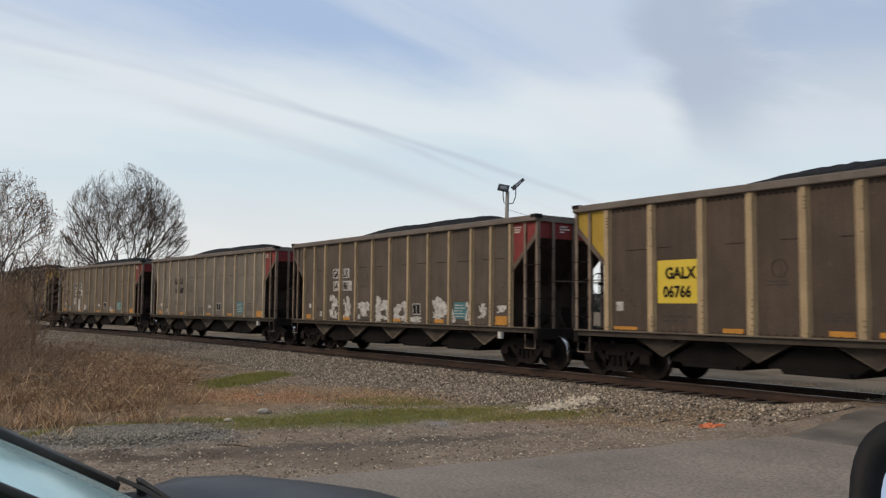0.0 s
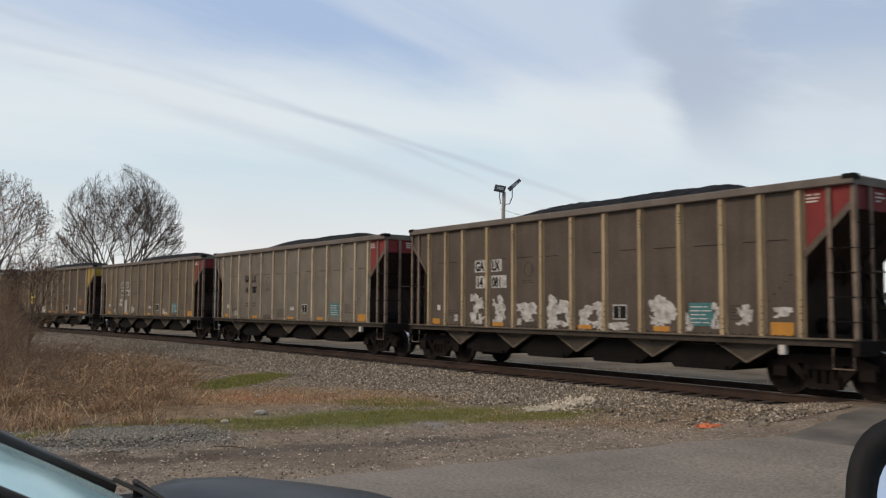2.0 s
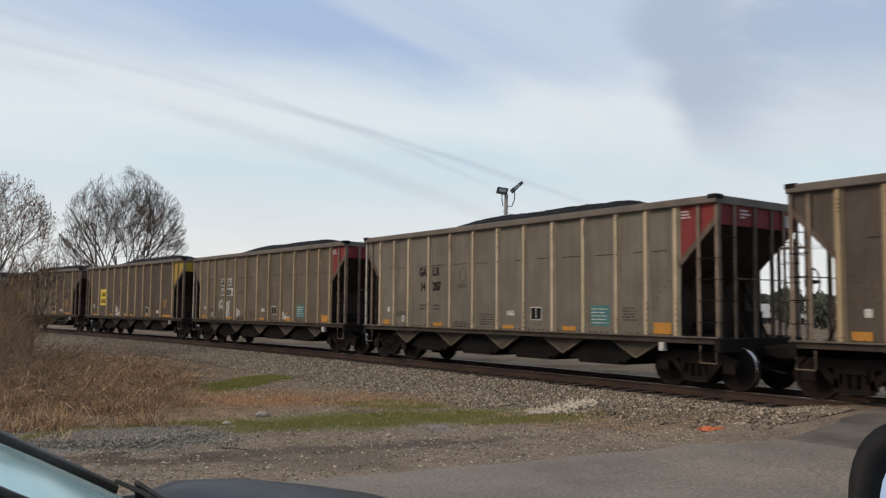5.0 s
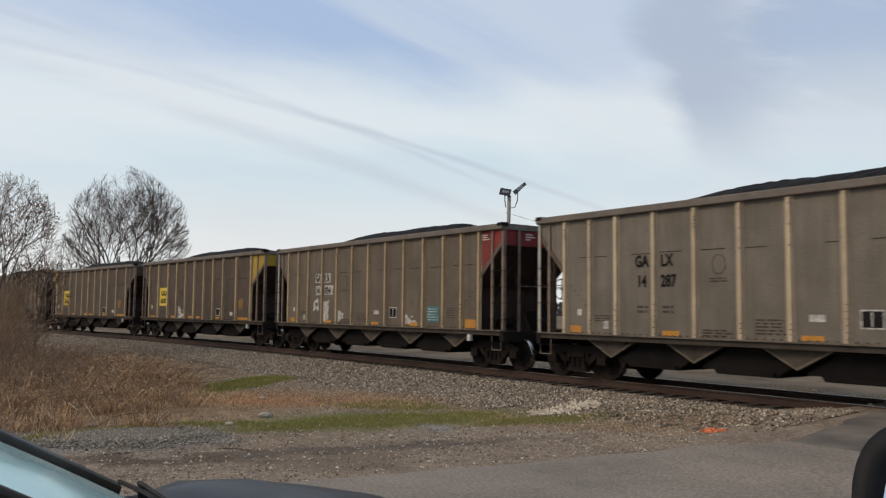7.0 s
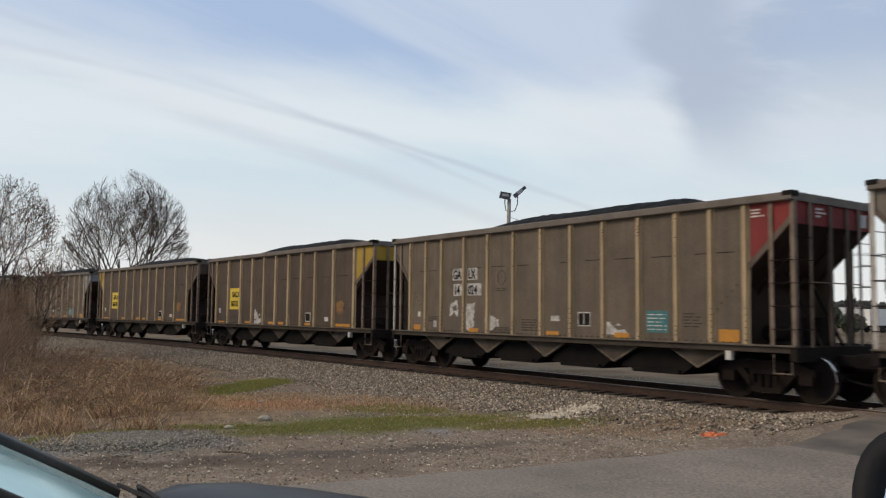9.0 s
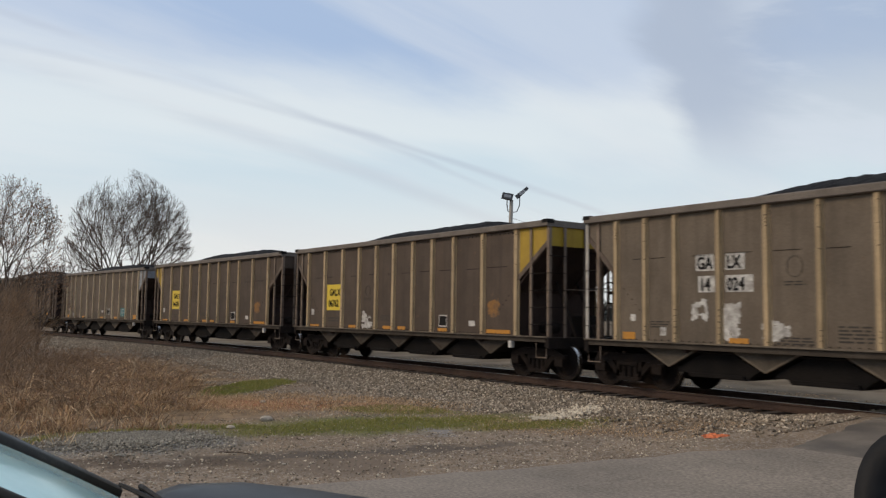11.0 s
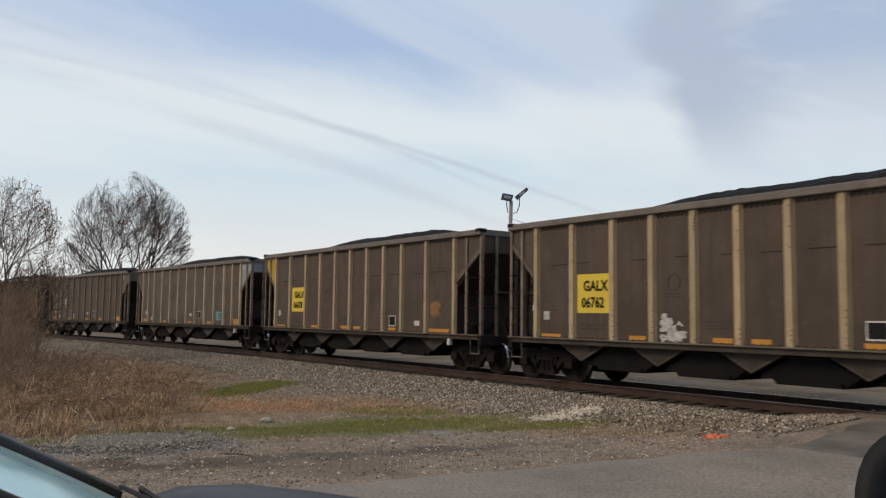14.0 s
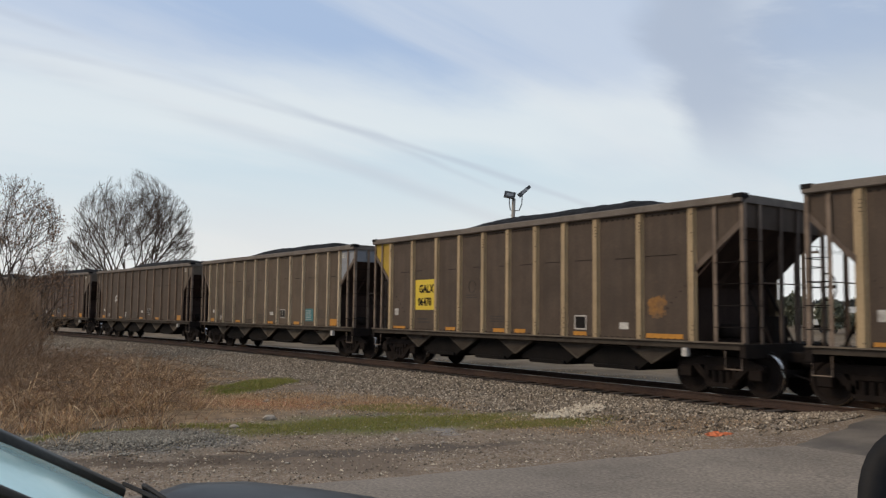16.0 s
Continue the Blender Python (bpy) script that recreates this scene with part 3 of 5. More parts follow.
def hat_rib(z0, z1, mat, face, rows, width, deep=0.070):
    """A pressed side rib with one darker flange, and rivet heads on its face; rows picks where they show."""
    w = width / 2
    sh = Shape()
    sh.prism([(-w, 0.0), (-w * 0.86, -deep), (w * 0.80, -deep), (w, 0.0)], z0, z1, "z")
    sh.prism([(w, -0.010), (w + 0.035, -0.010), (w + 0.035, 0.0), (w, 0.0)], z0, z1, "z")
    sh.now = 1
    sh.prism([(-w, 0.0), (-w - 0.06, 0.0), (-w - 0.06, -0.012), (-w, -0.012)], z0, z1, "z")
    sh.now = 2
    heads = {0: [z1 - 0.22 - 0.075 * k for k in range(4)] + [z0 + 0.10], 1: [z0 + 0.10 + 0.13 * k for k in range(6)],
             2: [z1 - 0.14 - 0.42 * k for k in range(3)] + [z0 + 0.16 + 0.10 * k for k in range(3)]}[rows]
    for z in heads:
        sh.prism([(w * 0.45 + 0.014 * a, z + 0.017 * b) for a, b in ((-1, 0), (-0.5, -0.87), (0.5, -0.87), (1, 0), (0.5, 0.87), (-0.5, 0.87))], -deep - 0.012, -deep + 0.002, "y")
    return sh.mesh("rib", mat, face, SOOT_SHADE)


def hopper_car(length, rib_xs, top, side_mat, rib_mat, face_mat, paint, paint_end, label):
    """A bottom-dump coal hopper: x along it, -y its near side, z up from the rails. Built once for each kind."""
    car = thing("coal_hopper_car", label, "railway car", "train of coal hopper cars")
    h, W = length / 2, HALF_W
    xs = [x - h for x in rib_xs]
    r0, r1 = xs[0], xs[-1]
    ch = top - 0.17  # underside of the top chord
    outline = [(r0 - 0.05, FLOOR_Z), (r1 + 0.05, FLOOR_Z), (r1 + 0.12, CUT_Z), (h - 0.12, 3.64), (h - 0.06, 3.72), (h - 0.06, ch),
               (-h + 0.06, ch), (-h + 0.06, 3.72), (-h + 0.12, 3.64), (r0 - 0.12, CUT_Z)]
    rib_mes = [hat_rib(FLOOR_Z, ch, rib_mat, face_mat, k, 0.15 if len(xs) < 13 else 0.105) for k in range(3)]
    for side in (-1, 1):
        y = side * (W - 0.09)
        sh = Shape().prism(outline, y, y - side * 0.012, "y")
        part("side_sheet", sh.mesh("side_sheet", side_mat), car)
        for k, x in enumerate(xs):
            part("rib", rib_mes[(k * 2 + k // 3) % 3], car, "", pose(x, side * (W - 0.09), 0, 0, 0, 0 if side < 0 else 180))
        sh = Shape().box(-h, h, *sorted((y - side * 0.05, side * (W + 0.03))), ch, top, 0.02)
        part("top_chord", sh.mesh("top_chord", CHORD), car)
        sh = Shape()
        sh.prism([(-h, 1.03), (h, 1.03), (h, FLOOR_Z), (-h, FLOOR_Z)], side * (W - 0.03), side * (W - 0.14), "y")
        sh.now = 1
        sh.box(-h, h, *sorted((side * (W + 0.03), side * (W - 0.14))), FLOOR_Z - 0.005, FLOOR_Z + 0.025)
        sill = part("side_sill", sh.mesh("side_sill", SILL, LEDGE), car)
        sh = Shape()
        for k in range(int(length / 0.19)):
            x = -h + 0.1 + 0.19 * k
            sh.prism([(x + 0.017 * a, FLOOR_Z + 0.052 + 0.017 * b) for a, b in ((-1, 0), (0, -1), (1, 0), (0, 1))], y + side * 0.022, y, "y")
        tagged(part("sill_rivets", sh.mesh("sill_rivets", SOOT_SHADE), sill), kind="stuff")
        for a, b in zip(xs[:-1], xs[1:]):
            z = 3.10 + 0.01 * math.sin(a * 7)
            n = (b - a - 0.26) * (0.30 + 0.45 * abs(math.sin(a * 5)))
            start = a + 0.13 if math.sin(a * 11) > 0 else b - 0.13 - n
            sh = Shape().box(start, start + n, *sorted((y, y + side * 0.006)), z, z + 0.016)
            part("weld_seam", sh.mesh("weld_seam", SOOT_SHADE), car)
        for q in (-1, 1):  # bolts of the inner slope sheet, in a slanting row across each end panel
            sh = Shape()
            edge_x = r1 if q > 0 else r0
            for k in range(6):
                x, z = edge_x - q * (0.84 - 0.125 * k), 1.78 + 0.125 * k
                sh.prism([(x + 0.016 * a, z + 0.016 * b) for a, b in ((-1, 0), (0, -1), (1, 0), (0, 1))], y + side * 0.014, y, "y")
            tagged(part("slope_bolts", sh.mesh("slope_bolts", SOOT_SHADE), car), kind="stuff")
        if len(xs) < 13:  # rivets below the chord
            sh = Shape()
            for a, b in zip(xs[:-1], xs[1:]):
                for k in range(7):
                    x = a + 0.18 + (b - a - 0.36) * k / 6
                    sh.box(x - 0.02, x + 0.02, *sorted((y, y + side * 0.010)), ch - 0.10, ch - 0.06)
            tagged(part("rivet_row", sh.mesh("rivet_row", SOOT_SHADE), car), kind="stuff")
    for e in (-1, 1):
        mat = paint if e == paint_end else side_mat
        x = e * (h - 0.06)
        sh = Shape().box(*sorted((x, x - e * 0.012)), -W + 0.1, W - 0.1, 3.62, ch)
        part("end_sheet", sh.mesh("end_sheet", mat), car)
        sh = Shape().box(*sorted((e * h, e * (h - 0.12))), -W, W, ch, top, 0.02)
        part("end_chord", sh.mesh("end_chord", CHORD), car)
        edge = r1 if e > 0 else -r0
        if e == paint_end and paint is RED:
            for k in range(3):
                sh = Shape().box(*sorted((x, x + e * 0.005)), -0.66, -0.66 + (0.28, 0.38, 0.18)[k], 3.95 - 0.075 * k, 3.985 - 0.075 * k)
                part("end_stencil", sh.mesh("end_stencil", PALE_INK), car)
            part("end_number_panel", Shape().box(*sorted((x, x + e * 0.005)), 0.98, 1.36, 3.70, 3.98).mesh("end_number_panel", WHITE), car)
        if e == paint_end:
            for side in (-1, 1):
                y = side * (W - 0.09)
                poly = [(e * (edge + 0.12), CUT_Z + 0.03), (e * (h - 0.12), 3.66), (e * (h - 0.07), 3.74), (e * (h - 0.07), ch), (e * (edge + 0.12), ch)]
                part("end_paint", Shape().prism(poly, y, y + side * 0.004, "y").mesh("end_paint", paint), car)
        for side in (-1, 1):  # angle iron along the slanting edge, and the black joint plate on the chord's corner
            y = side * (W - 0.09)
            poly = [(e * (edge + 0.07), CUT_Z + 0.06), (e * (h - 0.07), 3.80), (e * (h - 0.07), 3.64), (e * (edge + 0.07), CUT_Z - 0.10)]
            part("slope_angle", Shape().prism(poly, y + side * 0.022, y - side * 0.012, "y").mesh("slope_angle", SLOPE_EDGE), car)
            cap = Shape().box(*sorted((e * (h + 0.02), e * (h - 0.20))), *sorted((side * (W + 0.04), side * (W - 0.22))), top - 0.085, top + 0.025, 0.02)
            part("corner_cap", cap.mesh("corner_cap", INK), car, "black joint plate on the corner of the top chord")
        for y in (-0.15, 0.50):
            sh = Shape().box(*sorted((e * (h - 0.02), e * (h - 0.034))), y - 0.05, y + 0.05, FLOOR_Z - 0.05, ch).box(*sorted((e * (h - 0.034), e * (h - 0.10))), y - 0.008, y + 0.008, FLOOR_Z, 3.5)
            part("end_stanchion", sh.mesh("end_stanchion", SLOPE_EDGE), car)
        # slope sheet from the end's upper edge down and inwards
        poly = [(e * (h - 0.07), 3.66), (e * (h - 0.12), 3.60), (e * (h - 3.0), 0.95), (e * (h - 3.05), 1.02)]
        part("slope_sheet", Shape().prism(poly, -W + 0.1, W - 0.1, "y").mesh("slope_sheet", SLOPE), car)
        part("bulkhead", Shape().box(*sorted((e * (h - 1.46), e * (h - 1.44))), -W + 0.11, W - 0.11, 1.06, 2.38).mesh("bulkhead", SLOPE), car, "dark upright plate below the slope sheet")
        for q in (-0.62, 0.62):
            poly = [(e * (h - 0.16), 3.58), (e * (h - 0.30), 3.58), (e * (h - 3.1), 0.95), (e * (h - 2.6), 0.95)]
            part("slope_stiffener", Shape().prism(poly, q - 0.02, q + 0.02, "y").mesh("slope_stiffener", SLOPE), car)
        for side in (-1, 1):
            y = side * (W - 0.05)
            sh = Shape().box(*sorted((e * h, e * (h - 0.09))), *sorted((y, y - side * 0.012)), FLOOR_Z, ch).box(*sorted((e * h, e * (h - 0.012))), *sorted((y, y - side * 0.10)), FLOOR_Z, ch)
            worn = e < 0 and side_mat in (STEEL_SIDE["pale_grey"], STEEL_SIDE["mid_grey"])
            part("corner_post", sh.mesh("corner_post", PALE_POST if worn else POST), car, "pale grey corner post" if worn else "")
            px = e * (edge + 0.60)
            sh = Shape().box(px - 0.045, px + 0.045, *sorted((y, y - side * 0.012)), FLOOR_Z, ch).box(px - 0.008, px + 0.008, *sorted((y - side * 0.012, y - side * 0.08)), FLOOR_Z, 3.4)
            part("side_post", sh.mesh("side_post", POST), car)
            for k in range(4):
                z = 1.50 + 0.46 * k
                sh = Shape().tube([(px, y + side * 0.02, z), (e * (h - 0.02), y + side * 0.02, z)], 0.010, 5)
                part("rung", sh.mesh("rung", SOOT_SHADE), car)
            py = side * 0.95
            sh = Shape().box(*sorted((e * h, e * (h - 0.012))), py - 0.05, py + 0.05, FLOOR_Z - 0.05, ch)
            part("end_post", sh.mesh("end_post", POST), car)
            for k in range(5):
                z = 1.50 + 0.46 * k
                sh = Shape().tube([(e * (h + 0.02), py, z), (e * (h + 0.02), side * (W - 0.05), z)], 0.010, 5)
                part("rung", sh.mesh("rung", SOOT_SHADE), car)
            sh = Shape().tube([(e * (h - 0.1), y, 1.0), (e * (h - 0.1), y, 0.62), (e * (h - 0.5), y, 0.62), (e * (h - 0.5), y, 1.0)], 0.02, 5)
            part("step", sh.mesh("step", POST), car)
            part("end_brace", Shape().tube([(e * (h - 0.1), side * 0.4, 1.1), (e * (h - 0.9), side * 0.4, 2.7)], 0.035, 6).mesh("end_brace", SOOT_SHADE), car)
        part("grab_rail", Shape().tube([(e * (h + 0.03), -0.95, 2.45), (e * (h + 0.03), 0.95, 2.45)], 0.014, 5).mesh("grab_rail", POST), car)
        part("end_platform", Shape().box(*sorted((e * h, e * (h - 1.0))), -W + 0.05, W - 0.05, 1.04, 1.15, 0.02).mesh("end_platform", SOOT_SHADE), car)
        part("end_sill", Shape().box(*sorted((e * (h + 0.02), e * (h - 0.12))), -W + 0.02, W - 0.02, 0.86, 1.14, 0.02).mesh("end_sill", SOOT_SHADE), car)
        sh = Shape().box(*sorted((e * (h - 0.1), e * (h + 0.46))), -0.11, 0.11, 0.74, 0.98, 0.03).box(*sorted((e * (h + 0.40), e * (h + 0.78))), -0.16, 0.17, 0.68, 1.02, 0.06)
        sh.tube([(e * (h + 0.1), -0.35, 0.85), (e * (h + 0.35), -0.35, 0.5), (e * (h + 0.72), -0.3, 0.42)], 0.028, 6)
        part("coupler", sh.mesh("coupler", SOOT_SHADE), car)
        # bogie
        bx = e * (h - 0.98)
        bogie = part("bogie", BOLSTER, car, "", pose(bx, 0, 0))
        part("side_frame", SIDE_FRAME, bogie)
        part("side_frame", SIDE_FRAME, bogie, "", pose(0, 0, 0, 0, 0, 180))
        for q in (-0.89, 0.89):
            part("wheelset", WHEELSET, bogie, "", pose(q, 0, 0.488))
    part("center_sill", Shape().box(-h + 0.1, h - 0.1, -0.2, 0.2, 0.72, 1.02, 0.03).mesh("center_sill", SOOT_SHADE), car)
    # five funnels with the door gear hung between them
    for k in range(-2, 3):
        x = k * 2.45
        sh = Shape()
        for side in (-1, 1):
            y = side * (W - 0.22)
            sh.prism([(x - 0.76, 1.06), (x - 0.04, 0.66), (x + 0.04, 0.66), (x + 0.76, 1.06)], y, y - side * 0.03, "y")
        sh.now = 1
        sh.prism([(x - 0.75, 1.0), (x - 0.05, 0.66), (x + 0.05, 0.66), (x + 0.75, 1.0)], -W + 0.3, W - 0.3, "y")
        sooty = len(xs) < 13
        funnel = part("hopper_funnel", sh.mesh("hopper_funnel", SILL if sooty else SOOT_LIGHT, SOOT_SHADE), car)
        for side in (-1, 1):  # the folded lip along its two lower edges
            y = side * (W - 0.21)
            for q in (-1, 1):
                lip = Shape().prism([(x + q * 0.84, 1.06), (x + q * 0.76, 1.06), (x, 0.655), (x, 0.61)][::-q], y, y - side * 0.07, "y")
                part("funnel_lip", lip.mesh("funnel_lip", SOOT_LIGHT if sooty else LEDGE), funnel)
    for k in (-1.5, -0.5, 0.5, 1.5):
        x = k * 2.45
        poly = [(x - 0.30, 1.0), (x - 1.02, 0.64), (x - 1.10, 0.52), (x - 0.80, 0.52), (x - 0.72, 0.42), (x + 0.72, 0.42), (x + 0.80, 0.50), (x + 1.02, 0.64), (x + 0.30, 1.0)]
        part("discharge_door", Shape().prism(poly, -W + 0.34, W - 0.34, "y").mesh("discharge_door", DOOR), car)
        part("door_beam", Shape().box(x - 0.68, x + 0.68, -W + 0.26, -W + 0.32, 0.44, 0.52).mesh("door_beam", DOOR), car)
    part("brake_line", Shape().tube([(-h + 1.8, -W + 0.32, 0.98), (h - 1.8, -W + 0.32, 0.98)], 0.025, 6).mesh("brake_line", SOOT_SHADE), car)
    part("brake_reservoir", Shape().tube([(-h + 0.85, -0.5, 1.45), (-h + 0.85, 0.6, 1.45)], 0.22, 12).mesh("brake_reservoir", SOOT_SHADE, smooth=True), car)
    part("brake_cylinder", Shape().tube([(h - 1.3, -0.55, 1.40), (h - 0.75, -0.55, 1.40)], 0.16, 12).mesh("brake_cylinder", SOOT_SHADE, smooth=True), car)
    part("valve_box", Shape().box(h - 0.9, h - 0.5, 0.2, 0.8, 1.15, 1.75, 0.03).mesh("valve_box", SOOT_SHADE), car)
    sh = Shape()
    wheel = [(-h - 0.06, 0.28 * math.cos(a * math.pi / 8), 0.28 * math.sin(a * math.pi / 8)) for a in range(17)]
    sh.tube(wheel, 0.018, 5)
    for a in range(4):
        sh.tube([(-h - 0.06, 0, 0), wheel[a * 4]], 0.012, 4)
    sh.tube([(-h - 0.07, 0, 0), (-h + 0.06, 0, 0)], 0.04, 6)
    part("brake_wheel", sh.mesh("brake_wheel", SOOT_SHADE), car, "", pose(0, -0.62, 2.35))
    # jacking pad near the bogie
    part("jacking_pad", Shape().box(h - 1.58, h - 1.45, -W - 0.01, -W + 0.1, 0.84, 1.03).mesh("jacking_pad", PALE_INK), car, "pale jacking pad below the sill")
    # heaped coal
    nx, ny = 90, 14
    verts, faces = [], []
    for i in range(nx + 1):
        x = -h + 0.1 + i * (length - 0.2) / nx
        u = i / nx
        heap = min(max((u - 0.03) / 0.46, 0), 1) * min(max((0.88 - u) / 0.16, 0), 1)
        heap = heap * heap * (3 - 2 * heap)
        for j in range(ny + 1):
            y = -W + 0.12 + j * (2 * W - 0.24) / ny
            v = 1 - abs(y / W) ** 2.2
            z = top - 0.22 + (0.35 + 0.25 * heap) * v * (0.25 + 0.75 * min(heap + 0.25, 1)) + noise.noise((x * 1.5, y * 1.5, length)) * 0.03 + noise.noise((x * 6, y * 6, 1)) * 0.045
            verts.append((x, y, z))
    for i in range(nx):
        faces += [(i * (ny + 1) + j, (i + 1) * (ny + 1) + j, (i + 1) * (ny + 1) + j + 1, i * (ny + 1) + j + 1) for j in range(ny)]
    part("coal_load", Shape().add(verts, faces).mesh("coal_load", COAL), car, "heaped black coal")
    return car


RIBS_R = [1.02, 1.91, 2.78, 3.94, 5.08, 6.22, 7.35, 8.48, 9.61, 10.74, 11.83, 12.75, 13.60]
RIBS_Y = [1.10, 2.46, 3.85, 5.07, 6.25, 7.38, 8.55, 9.66, 10.80, 12.22, 13.72]


def mark(name, car, x, z, w, hgt, mat, half, label="", lift=0.006):
    """A flat painted or fixed panel on the near side; x from the car's left end to the panel's left edge, z its foot."""
    y = -(HALF_W - 0.09)
    sh = Shape().prism([(x - half, z), (x - half + w, z), (x - half + w, z + hgt), (x - half, z + hgt)], y - lift, y, "y")
    return part(name, sh.mesh(name, mat), car, label)


STROKES = ["11100 11110 00111 01111 01100 11010 11011 11110", "00110 10110 11111 01111 01111 00111 01111 11110", "11111 11111 11111 01111 01110 01110 10110 10000",
           "11000 11011 11111 11111 11001 11001 11111 11000", "00011 01111 11101 11001 11001 11111 11011 10001", "01111 11111 11111 11111 11110 11111 11111 01110",
           "01100 11110 11111 11111 01111 11111 11110 01100", "10000 11000 11010 11100 11100 01111 11111 11110"]


def blot(name, car, x, z, w, hgt, mat, half, seed, label="", lift=0.007):
    """A ragged, stroke-like patch of over-paint on the near side: one skin of cells with wandering corners."""
    rows = STROKES[seed % len(STROKES)].split()
    y, f = -(HALF_W - 0.09) - lift, 3
    nx, nz = 5 * f, len(rows) * f
    spots, verts, faces = {}, [], []

    def corner(i, j):
        if (i, j) not in spots:
            spots[i, j] = len(verts)
            u = i / nx + 0.13 * noise.noise((i * 0.30 + seed, j * 0.30, 1.3)) + 0.02 * noise.noise((i * 1.7 + seed, j * 1.7, 7.1))
            v = j / nz + 0.10 * noise.noise((i * 0.30 + seed, j * 0.30, 5.9)) + 0.015 * noise.noise((i * 1.7 + seed, j * 1.7, 2.1))
            verts.append((x - half + w * u, y, z + hgt * (1 - v)))
        return spots[i, j]

    for j in range(nz):
        for i in range(nx):
            edge = noise.noise((i * 0.9 + seed * 3, j * 0.9, 4.4))
            if rows[j // f][i // f] == "1" and edge > -0.62:
                faces.append((corner(i, j + 1), corner(i + 1, j + 1), corner(i + 1, j), corner(i, j)))
    return part(name, Shape().add(verts, faces).mesh(name, mat), car, label)


def bars(name, car, x, z, w, rows, mat, half, size=0.045, gap=0.075, seed=1, lift=0.006):
    """Lines of small writing that cannot be read: plain bars."""
    rnd = random.Random(seed)
    y = -(HALF_W - 0.09)
    sh = Shape()
    for i in range(rows):
        a = x - half
        zz = z + (rows - 1 - i) * gap
        end = a + w * rnd.uniform(0.7, 1.0)
        while a < end:
            b = min(a + rnd.uniform(0.10, 0.3), end)
            sh.box(a, b, y - lift, y, zz, zz + size)
            a = b + 0.05
    return tagged(part(name, sh.mesh(name, mat), car), kind="stuff")


def letters(text, size, car, mat, x, z, half, lift=0.008, wide=1.0):
    return writing(text, size, car, mat, pose(x - half, -(HALF_W - 0.09) - lift, z), wide=wide)


def data_box(car, x, z, half, w=0.44, hgt=0.36):
    mark("data_box", car, x, z, w, hgt, WHITE, half)
    mark("data_box", car, x + 0.03, z + 0.03, w - 0.06, hgt - 0.06, INK, half, lift=0.009)
    mark("data_box", car, x + 0.20, z + 0.05, 0.03, hgt - 0.10, WHITE, half, lift=0.011)


def reflectors(car, places, half, mat=ORANGE):
    for x, w, hgt in places:
        mark("reflector", car, x, FLOOR_Z + 0.05, w, hgt, mat, half, lift=0.009)


def dress_red_end(car, number, patches, ink, boxed, teal=True, seed=1):
    h = LEN_R / 2
    for text, x, z in (("GA", 3.36, 2.80), ("LX", 4.12, 2.80), (number[:2], 3.42, 2.33), (number[2:], 4.12, 2.33)):
        w = 0.19 * len(text) + 0.09
        if boxed:
            mark("white_panel", car, x - 0.03, z - 0.04, w, 0.36, WHITE, h)
        if ink:
            letters(text, 0.38, car, ink, x, z, h, lift=0.011, wide=0.76)
    for i, (x, z, w, hgt) in enumerate(patches):
        blot("paint_patch", car, x, z, w, hgt, WHITE, h, seed - 31 + i)
    # round stencil
    sh = Shape()
    ring = [(5.68 - h + 0.17 * math.cos(a * math.pi / 10), -(HALF_W - 0.09) - 0.004, 2.78 + 0.21 * math.sin(a * math.pi / 10)) for a in range(21)]
    sh.tube(ring, 0.008, 4)
    part("round_stencil", sh.mesh("round_stencil", FAINT_INK), car)
    bars("stencil_text", car, 5.45, 2.40, 0.5, 2, FAINT_INK, h, 0.03, 0.06, seed)
    mark("tag", car, 2.33, 1.32, 0.16, 0.20, WHITE, h)
    mark("tag", car, 1.45, 1.64, 0.14, 0.16, PALE_INK, h)
    bars("stencil_text", car, 2.05, 1.50, 0.55, 3, FAINT_INK, h, 0.03, 0.06, seed + 1)
    bars("stencil_text", car, 5.25, 1.22, 0.85, 3, FAINT_INK, h, 0.035, 0.06, seed + 2)
    bars("stencil_text", car, 6.55, 1.30, 0.75, 5, FAINT_INK, h, 0.035, 0.07, seed + 3)
    bars("stencil_text", car, 12.0, 1.5, 0.5, 5, FAINT_INK, h, 0.03, 0.07, seed + 4)
    mark("tag", car, 7.72, 1.58, 0.32, 0.14, WHITE, h)
    data_box(car, 8.72, 1.46, h)
    if teal:
        mark("teal_panel", car, 10.95, 1.36, 0.62, 0.50, TEAL, h)
        bars("panel_bars", car, 10.98, 1.42, 0.55, 5, PALE_INK, h, 0.022, 0.085, seed + 5, lift=0.010)
    reflectors(car, [(1.20, 0.38, 0.17), (4.16, 0.46, 0.11), (7.55, 0.46, 0.10), (9.95, 0.46, 0.12), (12.92, 0.50, 0.26)], h)
    bars("end_text", car, 13.74, 3.80, 0.30, 3, PALE_INK, h, 0.032, 0.065, seed + 6, lift=0.012)


